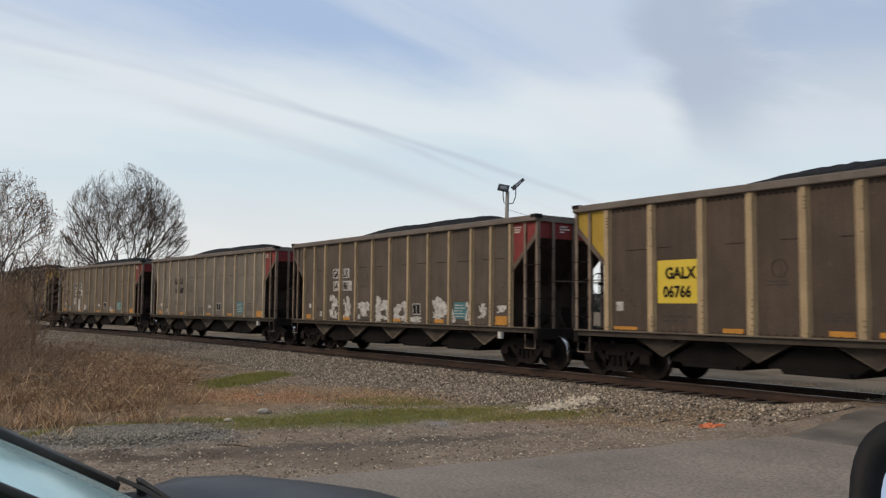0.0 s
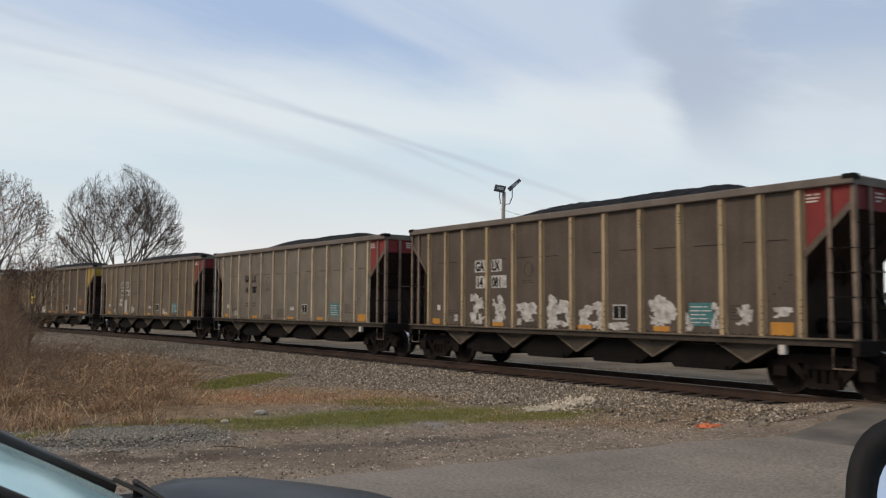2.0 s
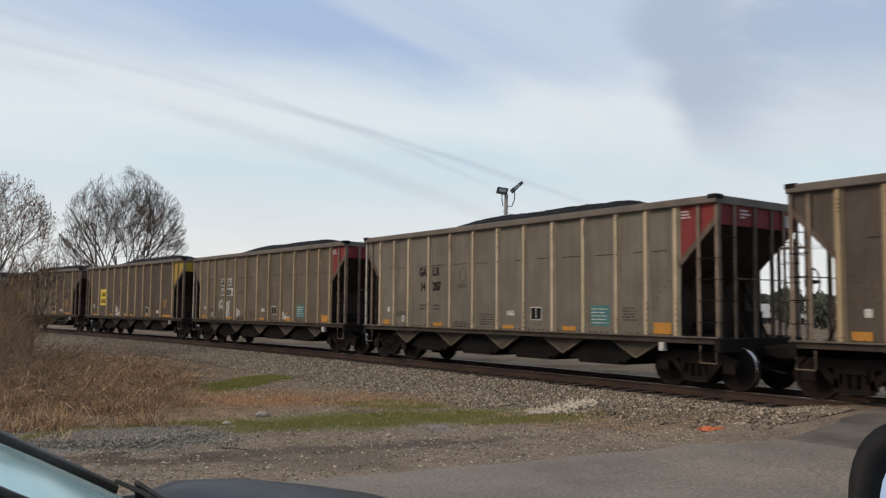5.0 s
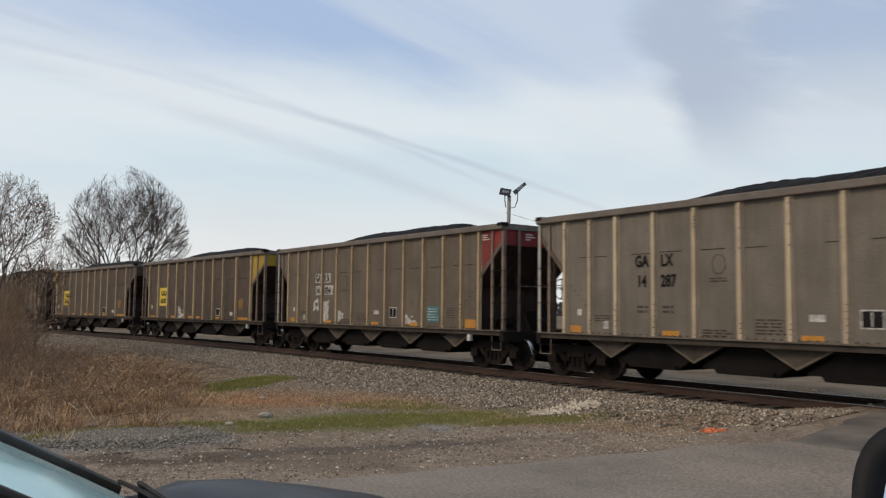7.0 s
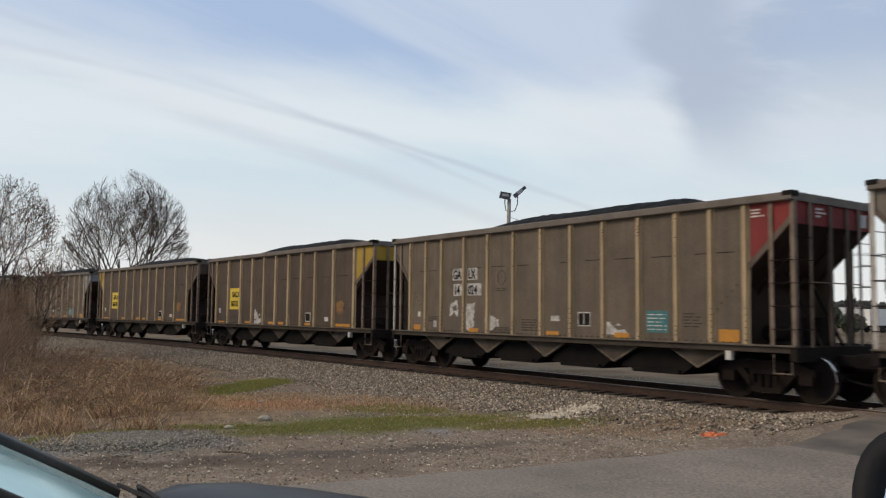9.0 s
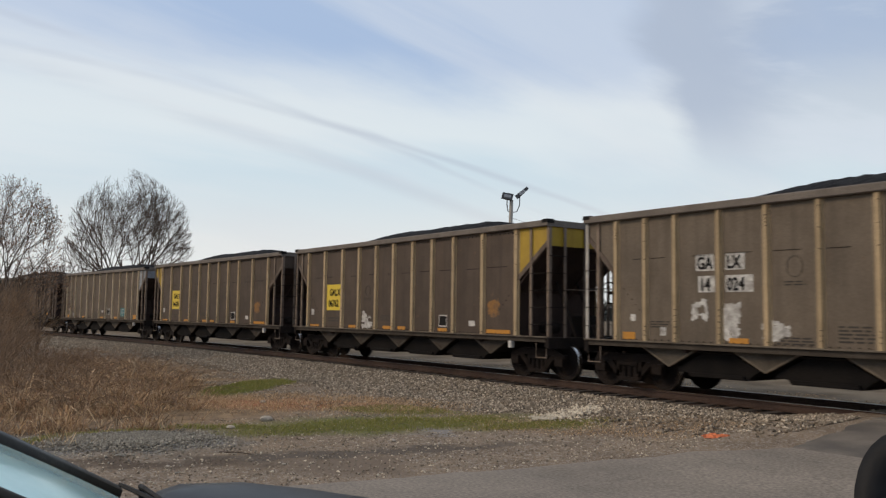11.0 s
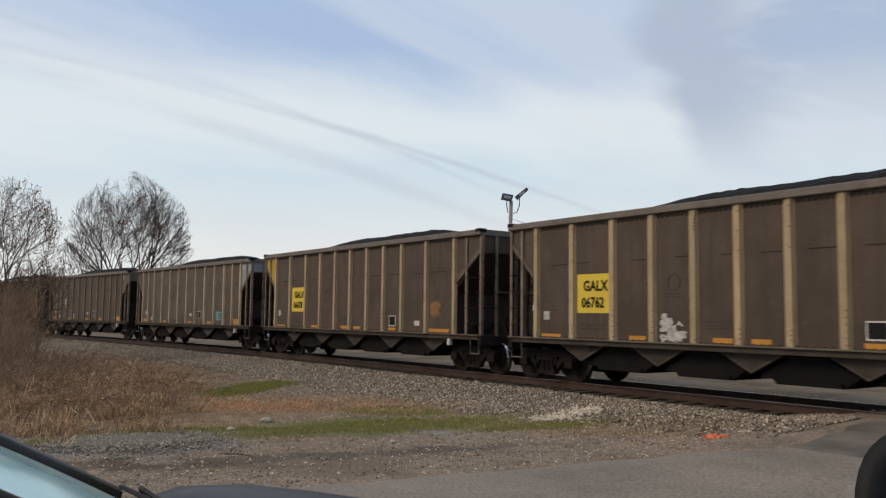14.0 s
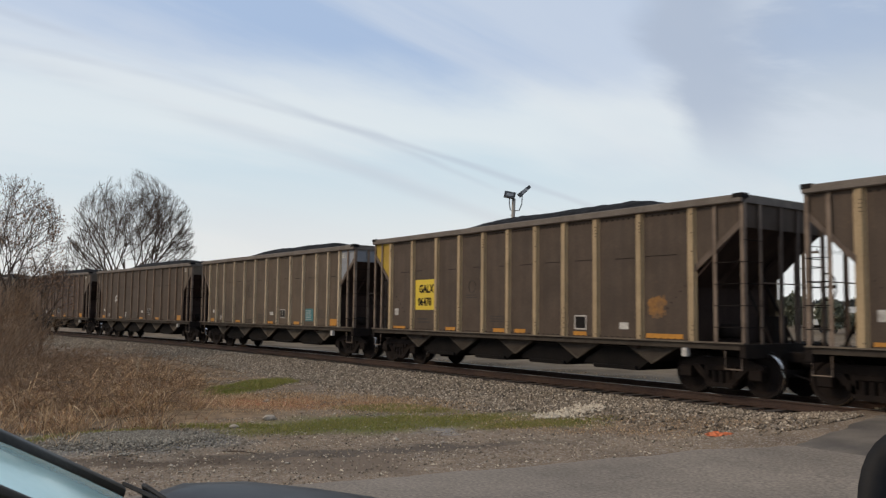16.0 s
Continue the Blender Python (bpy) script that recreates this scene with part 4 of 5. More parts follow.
def dress_yellow(car, number, blob, rust_panel, seed=1):
    h = LEN_Y / 2
    mark("number_panel", car, 2.62, 1.84, 1.14, 0.98, SIGN_YELLOW, h, "yellow panel with the car's reporting mark")
    letters("GALX", 0.36, car, INK, 2.84, 2.40, h, lift=0.011, wide=0.88)
    letters(number, 0.36, car, INK, 2.78, 1.98, h, lift=0.011, wide=0.86)
    mark("tag", car, 1.36, 1.66, 0.22, 0.22, WHITE, h)
    sh = Shape()
    ring = [(5.68 - h + 0.17 * math.cos(a * math.pi / 10), -(HALF_W - 0.09) - 0.004, 2.55 + 0.18 * math.sin(a * math.pi / 10)) for a in range(21)]
    sh.tube(ring, 0.010, 4)
    part("round_stencil", sh.mesh("round_stencil", FAINT_INK), car)
    bars("stencil_text", car, 5.4, 2.20, 0.6, 2, FAINT_INK, h, 0.03, 0.07, seed)
    bars("stencil_text", car, 2.75, 1.42, 0.85, 2, FAINT_INK, h, 0.05, 0.10, seed + 1)
    bars("stencil_text", car, 6.55, 1.5, 0.8, 3, FAINT_INK, h, 0.035, 0.07, seed + 2)
    if blob:
        blot("paint_patch", car, 5.30, 1.20, 0.75, 0.62, WHITE, h, 7)
    mark("data_box", car, 10.02, 1.36, 0.42, 0.36, PALE_INK, h)
    mark("data_box", car, 10.05, 1.39, 0.36, 0.30, INK, h, lift=0.009)
    mark("tag", car, 11.55, 1.40, 0.28, 0.16, PALE_INK, h)
    if rust_panel:
        blot("rust_patch", car, 12.46, 1.68, 0.50, 0.50, RUST_PATCH, h, 5)
    reflectors(car, [(1.28, 0.72, 0.08), (4.35, 0.50, 0.10), (6.7, 0.5, 0.11), (7.65, 0.45, 0.11), (9.98, 0.46, 0.10), (12.38, 1.05, 0.11)], h)


RUST_PATCH = material("faded orange stencil", (0.22, 0.105, 0.025), 0.8, 0.0, (0.11, 0.07, 0.04), 7, 0.9)
BLUE_GREY = material("pale blue-grey paint", (0.24, 0.26, 0.29), 0.7, 0.0, (0.16, 0.17, 0.19), 2, 0.6)
BROWN_END = material("brown end paint", (0.12, 0.095, 0.07), 0.75, 0.0, (0.09, 0.07, 0.05), 2, 0.6)

CARS = []  # (car, centre along the track at 1.5 s)
START_R = -24.757
GAP = PITCH_R - LEN_R
SLACK = [0.0, 0.02, -0.15, -0.18, -0.10, 0.0, 0.0, 0.0, 0.0, 0.0, 0.0]  # play in the couplings, car by car


def build_train():
    # from the front of the train backwards: kind, side, ribs, end paint, which end
    rows = [("Y", "umber", "tan", YELLOW, -1, "dark umber hopper car, tan ribs, one yellow end, heaped with coal"),
            ("R", "grey_brown", "tan", RED, 1, "grey-brown hopper car with red end, white paint patches, heaped coal"),
            ("R", "pale_grey", "pale", RED, 1, "pale grey hopper car with red end and dark lettering, heaped coal"),
            ("R", "mid_grey", "tan", RED, 1, "grey hopper car with red end and few white patches, heaped coal"),
            ("Y", "umber", "tan", YELLOW, 1, "dark umber hopper car with yellow end and orange stencil, heaped coal"),
            ("Y", "umber", "tan", YELLOW, -1, "dark umber hopper car with brown rear and yellow front, heaped coal"),
            ("R", "ochre", "pale", BLUE_GREY, 1, "ochre-brown hopper car with pale ribs and blue-grey end, heaped coal"),
            ("R", "dark_brown", "brown", BROWN_END, 1, "dark brown ribbed hopper car heaped with coal"),
            ("R", "red_brown", "brown", BROWN_END, 1, "dull red-brown ribbed hopper car heaped with coal"),
            ("Y", "dark_brown", "brown", BROWN_END, 1, "dark brown wide-ribbed hopper car heaped with coal"),
            ("R", "grey_brown", "brown", BROWN_END, 1, "grey-brown ribbed hopper car with brown end, heaped with coal")]
    s = START_R + PITCH_R
    for i, (kind, side, rib, paint, end, label) in enumerate(rows):
        length = LEN_Y if kind == "Y" else LEN_R
        if i:
            s -= length + GAP
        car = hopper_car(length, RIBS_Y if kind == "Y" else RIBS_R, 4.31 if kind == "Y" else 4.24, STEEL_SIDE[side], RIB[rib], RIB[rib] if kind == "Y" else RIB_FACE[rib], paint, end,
                         label)
        CARS.append((car, s + length / 2 + SLACK[i]))
    P14081 = [(3.15, 1.28, 0.62, 0.85), (4.15, 1.28, 0.55, 0.78), (5.25, 1.28, 0.75, 0.58), (6.45, 1.16, 0.80, 0.88), (7.6, 1.16, 0.78, 0.72), (8.6, 1.20, 0.6, 0.2),
              (9.85, 1.30, 0.72, 0.72), (10.86, 1.24, 0.2, 0.4), (11.52, 1.3, 0.24, 0.55), (12.15, 1.4, 0.35, 0.42), (13.0, 1.55, 0.4, 0.22)]
    P14024 = [(3.2, 1.65, 0.42, 0.50), (3.95, 1.25, 0.5, 0.8), (4.95, 1.28, 0.62, 0.42), (9.55, 1.28, 0.75, 0.34)]
    c = [car for car, _ in CARS]
    dress_yellow(c[0], "06766", False, False, seed=21)
    dress_red_end(c[1], "14081", P14081, INK, True, seed=31)
    dress_red_end(c[2], "14287", [], INK, False, seed=41)
    for x in (3.42, 4.16):
        bars("stencil_text", c[2], x, 1.72, 0.38, 2, FAINT_INK, LEN_R / 2, 0.055, 0.11, 47)
    dress_red_end(c[3], "14024", P14024, INK, True, seed=51)
    dress_yellow(c[4], "06762", True, True, seed=61)
    dress_yellow(c[5], "06478", False, True, seed=71)
    dress_red_end(c[6], "14", [], None, False, seed=81)
    dress_red_end(c[7], "14", [(3.4, 2.2, 0.5, 0.5), (5.0, 1.3, 0.4, 0.3)], None, False, False, seed=91)
    dress_red_end(c[8], "14", [(6.0, 1.4, 0.5, 0.3)], None, False, False, seed=101)


build_train()


def travelled(t):
    """How far the train has come since 1.5 s."""
    def at(v):
        u = (v - 8) / 8
        return 35.833 * u + 0.1037 * u * u - 0.2027 * u ** 3
    return at(t) - at(1.5)


def car_pose(s):
    """A car rests on its two bogies, each on the line of the track."""
    half = 6.2
    x0, y0, _ = along(s - half)
    x1, y1, _ = along(s + half)
    return pose((x0 + x1) / 2, (y0 + y1) / 2, 0, 0, 0, math.degrees(math.atan2(y1 - y0, x1 - x0)))


JOLT = {11.5: 0.02, 12.0: 0.02, 12.5: 0.01, 13.0: 0.02, 13.5: 0.04, 14.0: 0.07, 14.5: -0.06, 15.0: -0.04, 15.5: -0.01}  # slack running in


def motions():
    steps = [i * 0.5 for i in range(33)]
    turns = [i / 6 for i in range(97)]
    for car, s in CARS:
        walk(car, [(t, car_pose(s + travelled(t) + JOLT.get(t, 0.0))) for t in steps])
        for bogie in [o for o in car.children if o.name.startswith("bogie")]:
            for w in [o for o in bogie.children if o.name.startswith("wheelset")]:
                x = w.matrix_basis.translation.x
                walk(w, [(t, pose(x, 0, 0.488, 0, math.degrees(travelled(t) / 0.488), 0)) for t in turns])

# ---- plants ----


def bearing(az, dist, z=0.0):
    return Vector((-math.sin(radians(az)) * dist, math.cos(radians(az)) * dist, z))


def grow(limbs, twigs, p, d, length, r, depth, rnd, inside, up, spread, kids, r_min):
    """One branch and, from points along it, its offshoots."""
    pts = [p]
    for i in range(3):
        d = (d + Vector((rnd.gauss(0, 0.13), rnd.gauss(0, 0.13), rnd.gauss(0, 0.10) + up))).normalized()
        q = pts[-1] + d * length / 3
        if not inside(q):
            break
        pts.append(q)
    if len(pts) < 2:
        return
    target = limbs if depth >= 3 else twigs
    target.tube(pts, max(r, r_min), 6 if depth >= 4 else 3, max(r * 0.6, r_min))
    if depth == 0 or len(pts) < 4:
        return
    n = kids(depth)
    for i in range(n):
        at = pts[rnd.choice((1, 2, 2, 3))] if i < n - 1 else pts[-1]
        side = d.cross(Vector((rnd.gauss(0, 1), rnd.gauss(0, 1), rnd.gauss(0, 1)))).normalized()
        a = radians(rnd.uniform(*spread)) * (0.45 if i == n - 1 else 1)
        nd = (d * math.cos(a) + side * math.sin(a)).normalized()
        grow(limbs, twigs, at, nd, length * rnd.uniform(0.62, 0.86), r * 0.58, depth - 1, rnd, inside, up, spread, kids, r_min)


def bare_tree(at, height, radius, stems, seed, label, leaves=0, low=0.58, depth=5, r_min=0.014, lean=(0.15, 0.75), trunk_r=0.22, kids=3, reach=0.33):
    rnd = random.Random(seed)
    limbs, twigs = Shape(), Shape()
    mid = height * low

    def inside(p):
        wob = 1 + 0.16 * noise.noise(Vector((p.x, p.y, p.z)) * (2.4 / radius) + Vector((seed, 0, 0)))
        return (p.x / radius) ** 2 + (p.y / radius) ** 2 + ((p.z - mid) / (height * (0.99 - low))) ** 2 < wob or p.z < mid * 0.7

    fork = height * 0.14
    limbs.tube([(0, 0, -0.2), (0.05, 0, fork * 0.6), (0, 0, fork * 1.1)], trunk_r * 1.9, 10, trunk_r * 1.4)
    for k in range(stems):
        a = 2 * math.pi * (k + rnd.uniform(-0.25, 0.25)) / stems
        q = rnd.uniform(*lean)
        d = Vector((math.cos(a) * q, math.sin(a) * q, 1)).normalized()
        grow(limbs, twigs, Vector((0, 0, fork)), d, height * reach, trunk_r, depth, rnd, inside, 0.05, (18, 48), lambda dp: kids if dp <= 1 else 3, r_min)
    tree = thing("bare_tree", label, "tree", "", Matrix.Translation(at))
    part("trunk", limbs.mesh("trunk", BARK, smooth=True), tree)
    part("crown", twigs.mesh("crown", TWIG), tree, "fine bare twigs")
    if leaves:
        lf = Shape()
        tips = twigs.v[::3]
        for _ in range(leaves):
            p = Vector(rnd.choice(tips)) + Vector((rnd.gauss(0, 0.10), rnd.gauss(0, 0.10), rnd.gauss(0, 0.10)))
            u, w = Vector((rnd.gauss(0, 1), rnd.gauss(0, 1), rnd.gauss(0, 1))).normalized() * 0.05, Vector((rnd.gauss(0, 1), rnd.gauss(0, 1), rnd.gauss(0, 1))).normalized() * 0.035
            lf.add([p - u, p + w, p + u, p - w + Vector((0, 0, 0.012))], [(0, 1, 2), (0, 2, 3)])
        tagged(part("leaves", lf.mesh("leaves", LEAF), tree, "withered brown leaves and buds"), kind="stuff")
    return tree


bare_tree(bearing(75.2, 100, LOW), 18.1, 6.9, 13, 11, "large round-crowned leafless tree behind the railway line", trunk_r=0.15, depth=6, r_min=0.009, lean=(0.10, 1.35), low=0.53, kids=7, reach=0.305)
bare_tree(bearing(77.9, 92, LOW), 10.8, 2.9, 4, 12, "small leafless tree with upright twigs beside a larger one", trunk_r=0.09, depth=5, lean=(0.1, 0.4))
bare_tree(bearing(72.6, 96, LOW), 8.0, 3.2, 6, 13, "low spreading leafless tree behind the railway line", trunk_r=0.08, depth=4, lean=(0.2, 0.6))
bare_tree(bearing(82.6, 44, LOW), 8.7, 2.9, 9, 14, "thin roadside tree with a few withered leaves", leaves=3200, trunk_r=0.05, depth=5, r_min=0.007, lean=(0.03, 0.6), low=0.55)
bare_tree(bearing(80.3, 46, LOW), 5.0, 1.7, 5, 15, "scrubby sapling with withered leaves above the thicket", leaves=1100, trunk_r=0.05, depth=4, r_min=0.007)


def shrub(at, height, radius, seed, label):
    rnd = random.Random(seed)
    sh = Shape()
    for _ in range(int(13 + 14 * radius)):
        a, q = rnd.uniform(0, 2 * math.pi), radius * rnd.random() ** 0.5
        base = Vector((math.cos(a) * q * 0.55, math.sin(a) * q * 0.55, -0.1))
        d = Vector((math.cos(a) * rnd.uniform(0, 0.55), math.sin(a) * rnd.uniform(0, 0.55), 1)).normalized()
        ln = height * rnd.uniform(0.55, 1.05)
        grow(sh, sh, base, d, ln * 0.62, 0.012, 2, rnd, lambda p: p.z < height, 0.0, (15, 50), lambda dp: 4, 0.0045)
    ob = thing("shrub", label, "shrub", "thicket beside the track", Matrix.Translation(at))
    tagged(part("brushwood", sh.mesh("brushwood", THICKET), ob), kind="stuff")


SHRUBS = [(84.6, 35, 3.3, 1.9), (83.2, 40, 3.4, 1.7), (82.2, 43, 3.2, 1.1), (86.5, 29, 2.8, 1.8), (84.0, 27, 1.9, 1.5), (82.4, 31, 2.0, 1.0), (80.9, 36, 1.5, 0.8),
          (88.5, 25, 2.2, 1.6), (85.5, 22, 1.3, 1.2), (82.8, 23, 1.2, 1.0), (79.9, 28, 1.1, 0.8), (80.8, 21, 1.0, 0.9), (78.2, 30, 0.9, 0.7), (81.4, 50, 3.2, 1.2)]
for i, (az, dist, hh, rr) in enumerate(SHRUBS):
    p = bearing(az, dist)
    shrub(Vector((p.x, p.y, ground_z(p.x, p.y))), hh, rr, 200 + i, "tall tangled leafless brush" if hh > 2 else "low tangled dry brush")


def in_patch(x, y, cx, cy, rx, ry, turn):
    c, s = math.cos(radians(turn)), math.sin(radians(turn))
    u, v = ((x - cx) * c + (y - cy) * s) / rx, (-(x - cx) * s + (y - cy) * c) / ry
    return math.sqrt(u * u + v * v) + noise.noise((x * 0.9, y * 0.9, 1.7)) * 0.35


def blades(name, mat, label, count, box, keep, height, width, seed, droop=0.35):
    """Loose blades of grass, each a bent tapering strip."""
    rnd = random.Random(seed)
    sh = Shape()
    x0, x1, y0, y1 = box
    made = 0
    for _ in range(count * 6):
        if made >= count:
            break
        x, y = rnd.uniform(x0, x1), rnd.uniform(y0, y1)
        k = keep(x, y)
        if rnd.random() > k:
            continue
        made += 1
        z = ground_z(x, y) - 0.01
        hh = height * rnd.uniform(0.35, 1.15) * (0.45 + 0.55 * k)
        a, b = rnd.uniform(0, 2 * math.pi), rnd.uniform(0, 2 * math.pi)
        lean = hh * droop * rnd.uniform(0.2, 1.6)
        wx, wy = math.cos(b) * width / 2, math.sin(b) * width / 2
        mx, my = x + math.cos(a) * lean * 0.35, y + math.sin(a) * lean * 0.35
        tx, ty = x + math.cos(a) * lean, y + math.sin(a) * lean
        sh.add([(x - wx, y - wy, z), (x + wx, y + wy, z), (mx + wx, my + wy, z + hh * 0.6), (mx - wx, my - wy, z + hh * 0.6), (tx, ty, z + hh * (1 - 0.35 * droop))],
               [(0, 1, 2, 3), (3, 2, 4)])
    tagged(new(name, sh.mesh(name, mat)), label, "grass", kind="stuff")


def dry_field(x, y):
    d = in_patch(x, y, -25.2, 5.4, 10.0, 2.9, -11)
    clump = 0.05 + 1.5 * max(noise.noise((x * 1.1, y * 1.1, 9.0)) + 0.16, 0)
    return max(min((1.2 - d) * 1.6, 1), 0) * min(clump, 1)


blades("dry_grass", STRAW, "tall tangled dead grass, straw brown", 26000, (-36, -13.8, 1.4, 10.0), dry_field, 0.66, 0.010, 31, 1.25)
blades("dead_weeds", BRUSH, "dark dead weed stalks among the dry grass", 11000, (-36, -14.2, 1.4, 9.6), dry_field, 0.62, 0.011, 32, 1.3)
blades("arching_stalks", STRAW, "arching pale stalks standing out of the dead grass", 1300, (-34, -14.0, 1.6, 9.6), dry_field, 1.25, 0.014, 37, 1.6)
blades("straw_litter", STRAW, "flattened straw and short dead grass on clay", 9000, (-24, -13.5, 5.0, 12.0),
       lambda x, y: 0.6 * max(min((1.25 - in_patch(x, y, -18.0, 8.6, 4.2, 1.9, 47)) * 2, 1), 0), 0.16, 0.008, 33, 1.4)
blades("foot_straw", STRAW, "thin straw between the ballast and the grass", 6000, (-30, -15, 6, 13), lambda x, y: 0.5 * max(min((-3.9 - y + track_y(x)) / 1.5, 1), 0) * max(noise.noise((x * 0.9, y * 0.9, 2.0)) + 0.35, 0), 0.12, 0.008, 38, 1.3)
blades("grass_patch", GRASS, "short green winter grass beside the ballast", 13000, (-27, -18, 5.5, 13), lambda x, y: max(min((1.1 - in_patch(x, y, -22.6, 9.4, 2.9, 0.75, 133)) * 3, 1), 0), 0.13, 0.009, 34, 0.5)
blades("grass_verge", GRASS, "thin green and tan grass along the gravel", 24000, (-18.5, -10.5, 4.6, 13.0),
       lambda x, y: max(min((1.1 - min(in_patch(x, y, -13.7, 8.6, 3.6, 1.0, 76), in_patch(x, y, -15.6, 9.9, 1.7, 0.9, 45), in_patch(x, y, -12.2, 11.0, 1.7, 0.5, 80))) * 2, 1), 0), 0.075, 0.007, 35, 0.6)
blades("sparse_straw", STRAW, "sparse pale straw along the foot of the ballast", 11000, (-16, -9.2, 9.0, 14.2), lambda x, y: 0.4 * max(min((1.2 - in_patch(x, y, -11.4, 11.8, 3.4, 1.3, 40)) * 2, 1), 0), 0.085, 0.008, 36, 1.2)


def brambles(name, label, count, keep, box, seed):
    """A tangle of long arching canes that start and end in the grass."""
    rnd = random.Random(seed)
    sh = Shape()
    x0, x1, y0, y1 = box
    made = 0
    while made < count:
        x, y = rnd.uniform(x0, x1), rnd.uniform(y0, y1)
        if rnd.random() > keep(x, y):
            continue
        made += 1
        a, ln, hh = rnd.uniform(0, 2 * math.pi), rnd.uniform(0.6, 1.9), rnd.uniform(0.25, 0.85)
        top, z = rnd.uniform(0.35, 0.8), ground_z(x, y) - 0.02
        pts = []
        for k in range(7):
            u = k / 6 * rnd.uniform(0.97, 1.03)
            rise = 1 - ((u - top) / max(top, 1 - top)) ** 2
            pts.append((x + math.cos(a) * ln * u + rnd.gauss(0, 0.025), y + math.sin(a) * ln * u + rnd.gauss(0, 0.025), z + hh * max(rise, 0.03)))
        sh.tube(pts, rnd.uniform(0.004, 0.009), 3, 0.002)
    tagged(new(name, sh.mesh(name, THICKET)), label, "brambles", kind="stuff")


blades("far_verge", STRAW, "straw tufts along the far side of the track bed", 6000, (-34, -8, 18.6, 22.5), lambda x, y: 0.8 * max(noise.noise((x * 0.7, y * 0.9, 12.0)) + 0.30, 0), 0.14, 0.012, 40, 1.1)
brambles("brambles", "tangled arching bramble canes in dead grass", 1500, dry_field, (-34, -14.4, 1.8, 9.4), 81)
blades("weed_mat", GRASS, "low green weeds at the edge of the dead grass", 5500, (-20, -13.6, 2.0, 7.2),
       lambda x, y: max(min((1.1 - min(in_patch(x, y, -14.9, 3.3, 1.5, 0.35, 100), in_patch(x, y, -15.1, 5.6, 1.2, 0.4, 60), in_patch(x, y, -19.3, 5.0, 0.9, 0.5, 20))) * 2.5, 1), 0), 0.10, 0.008, 39, 0.7)


def stalk(at, height, seed):
    rnd = random.Random(seed)
    sh = Shape()
    sh.tube([(0, 0, 0), (0.03, 0.02, height * 0.5), (0.12, 0.06, height)], 0.012, 5, 0.006)
    for k in range(26):
        z = height * (0.72 + 0.3 * k / 26)
        sh.tube([(0.10, 0.05, z), (0.10 + rnd.gauss(0, 0.05), 0.05 + rnd.gauss(0, 0.05), z + rnd.uniform(0.02, 0.09))], 0.012, 4, 0.004)
    ob = thing("weed_stalk", "single tall dry seed-headed weed stalk", "weed", "", Matrix.Translation(at))
    part("stem", sh.mesh("stem", STRAW_PALE), ob)


STRAW_PALE = material("pale straw", (0.42, 0.31, 0.20), 0.9)
stalk(Vector((-20.2, 5.5, ground_z(-20.2, 5.5))), 0.95, 41)

# ---- loose stones ----


def stones(name, mat, label, count, spot, size, seed, sink=0.3):
    rnd = random.Random(seed)
    sh = Shape()
    made = 0
    while made < count:
        p = spot(rnd)
        if p is None:
            continue
        made += 1
        r = size * rnd.uniform(0.5, 1.3)
        a = rnd.uniform(0, math.pi)
        c, s = math.cos(a), math.sin(a)
        vs = []
        for dx, dy, dz in ((1, 0, 0), (0, 1, 0), (-1, 0, 0), (0, -1, 0), (0, 0, 1), (0, 0, -1)):
            k = r * rnd.uniform(0.7, 1.25)
            dx, dy, dz = dx * k + rnd.gauss(0, 0.18) * r, dy * k * 0.8 + rnd.gauss(0, 0.18) * r, dz * k * 0.75
            vs.append((p[0] + dx * c - dy * s, p[1] + dx * s + dy * c, p[2] + dz + r * (0.5 - sink)))
        sh.add(vs, [(0, 1, 4), (1, 2, 4), (2, 3, 4), (3, 0, 4), (1, 0, 5), (2, 1, 5), (3, 2, 5), (0, 3, 5)])
    return tagged(new(name, sh.mesh(name, mat)), label, "stones", kind="stuff")


def on_shoulder(rnd):
    x = -7.9 - 58 * rnd.random() ** 1.3
    lat = rnd.uniform(-5.8 if x < -14 else -4.7, -1.72) if rnd.random() < 0.9 else rnd.uniform(-0.6, 4)
    foot = -4.4 if x < -14 else -3.6
    if lat < foot and rnd.random() < (foot - lat) / 1.3 or -1.5 < lat < 1.5 and rnd.random() < 0.85:
        return None
    if x > -13 and lat < -2.6 and rnd.random() < min((x + 13) / 3.0, 1) * 0.7 + 0.2:
        return None
    y = track_y(x) + lat
    t = min(max((abs(lat) - 1.75) / 2.85, 0), 1)
    return x, y, max(-0.19 + (LOW - 0.08 + 0.205) * t, ground_z(x, y)) + 0.01


def on_dirt(rnd):
    x, y = rnd.uniform(-16, -8.2), rnd.uniform(2.2, 14.0)
    if x > road_left(y) - 0.05:
        return None
    return x, y, ground_z(x, y)


def on_foot(rnd):
    x = rnd.uniform(-30, -14.5)
    y = track_y(x) + rnd.uniform(-8.2, -4.0)
    return (x, y, ground_z(x, y)) if rnd.random() < 0.35 + noise.noise((x * 0.7, y * 0.7, 6.0)) else None


def on_gravel(rnd):
    a, q = rnd.uniform(0, 6.283), abs(rnd.gauss(0, 0.52))
    u, v = q * math.cos(a) * 1.55, q * math.sin(a) * 1.15
    x, y = -13.95 + u * 0.45 - v * 0.89, 3.85 + u * 0.89 + v * 0.45
    return x, y, ground_z(x, y) + 0.07 * max(1 - q * q, 0)


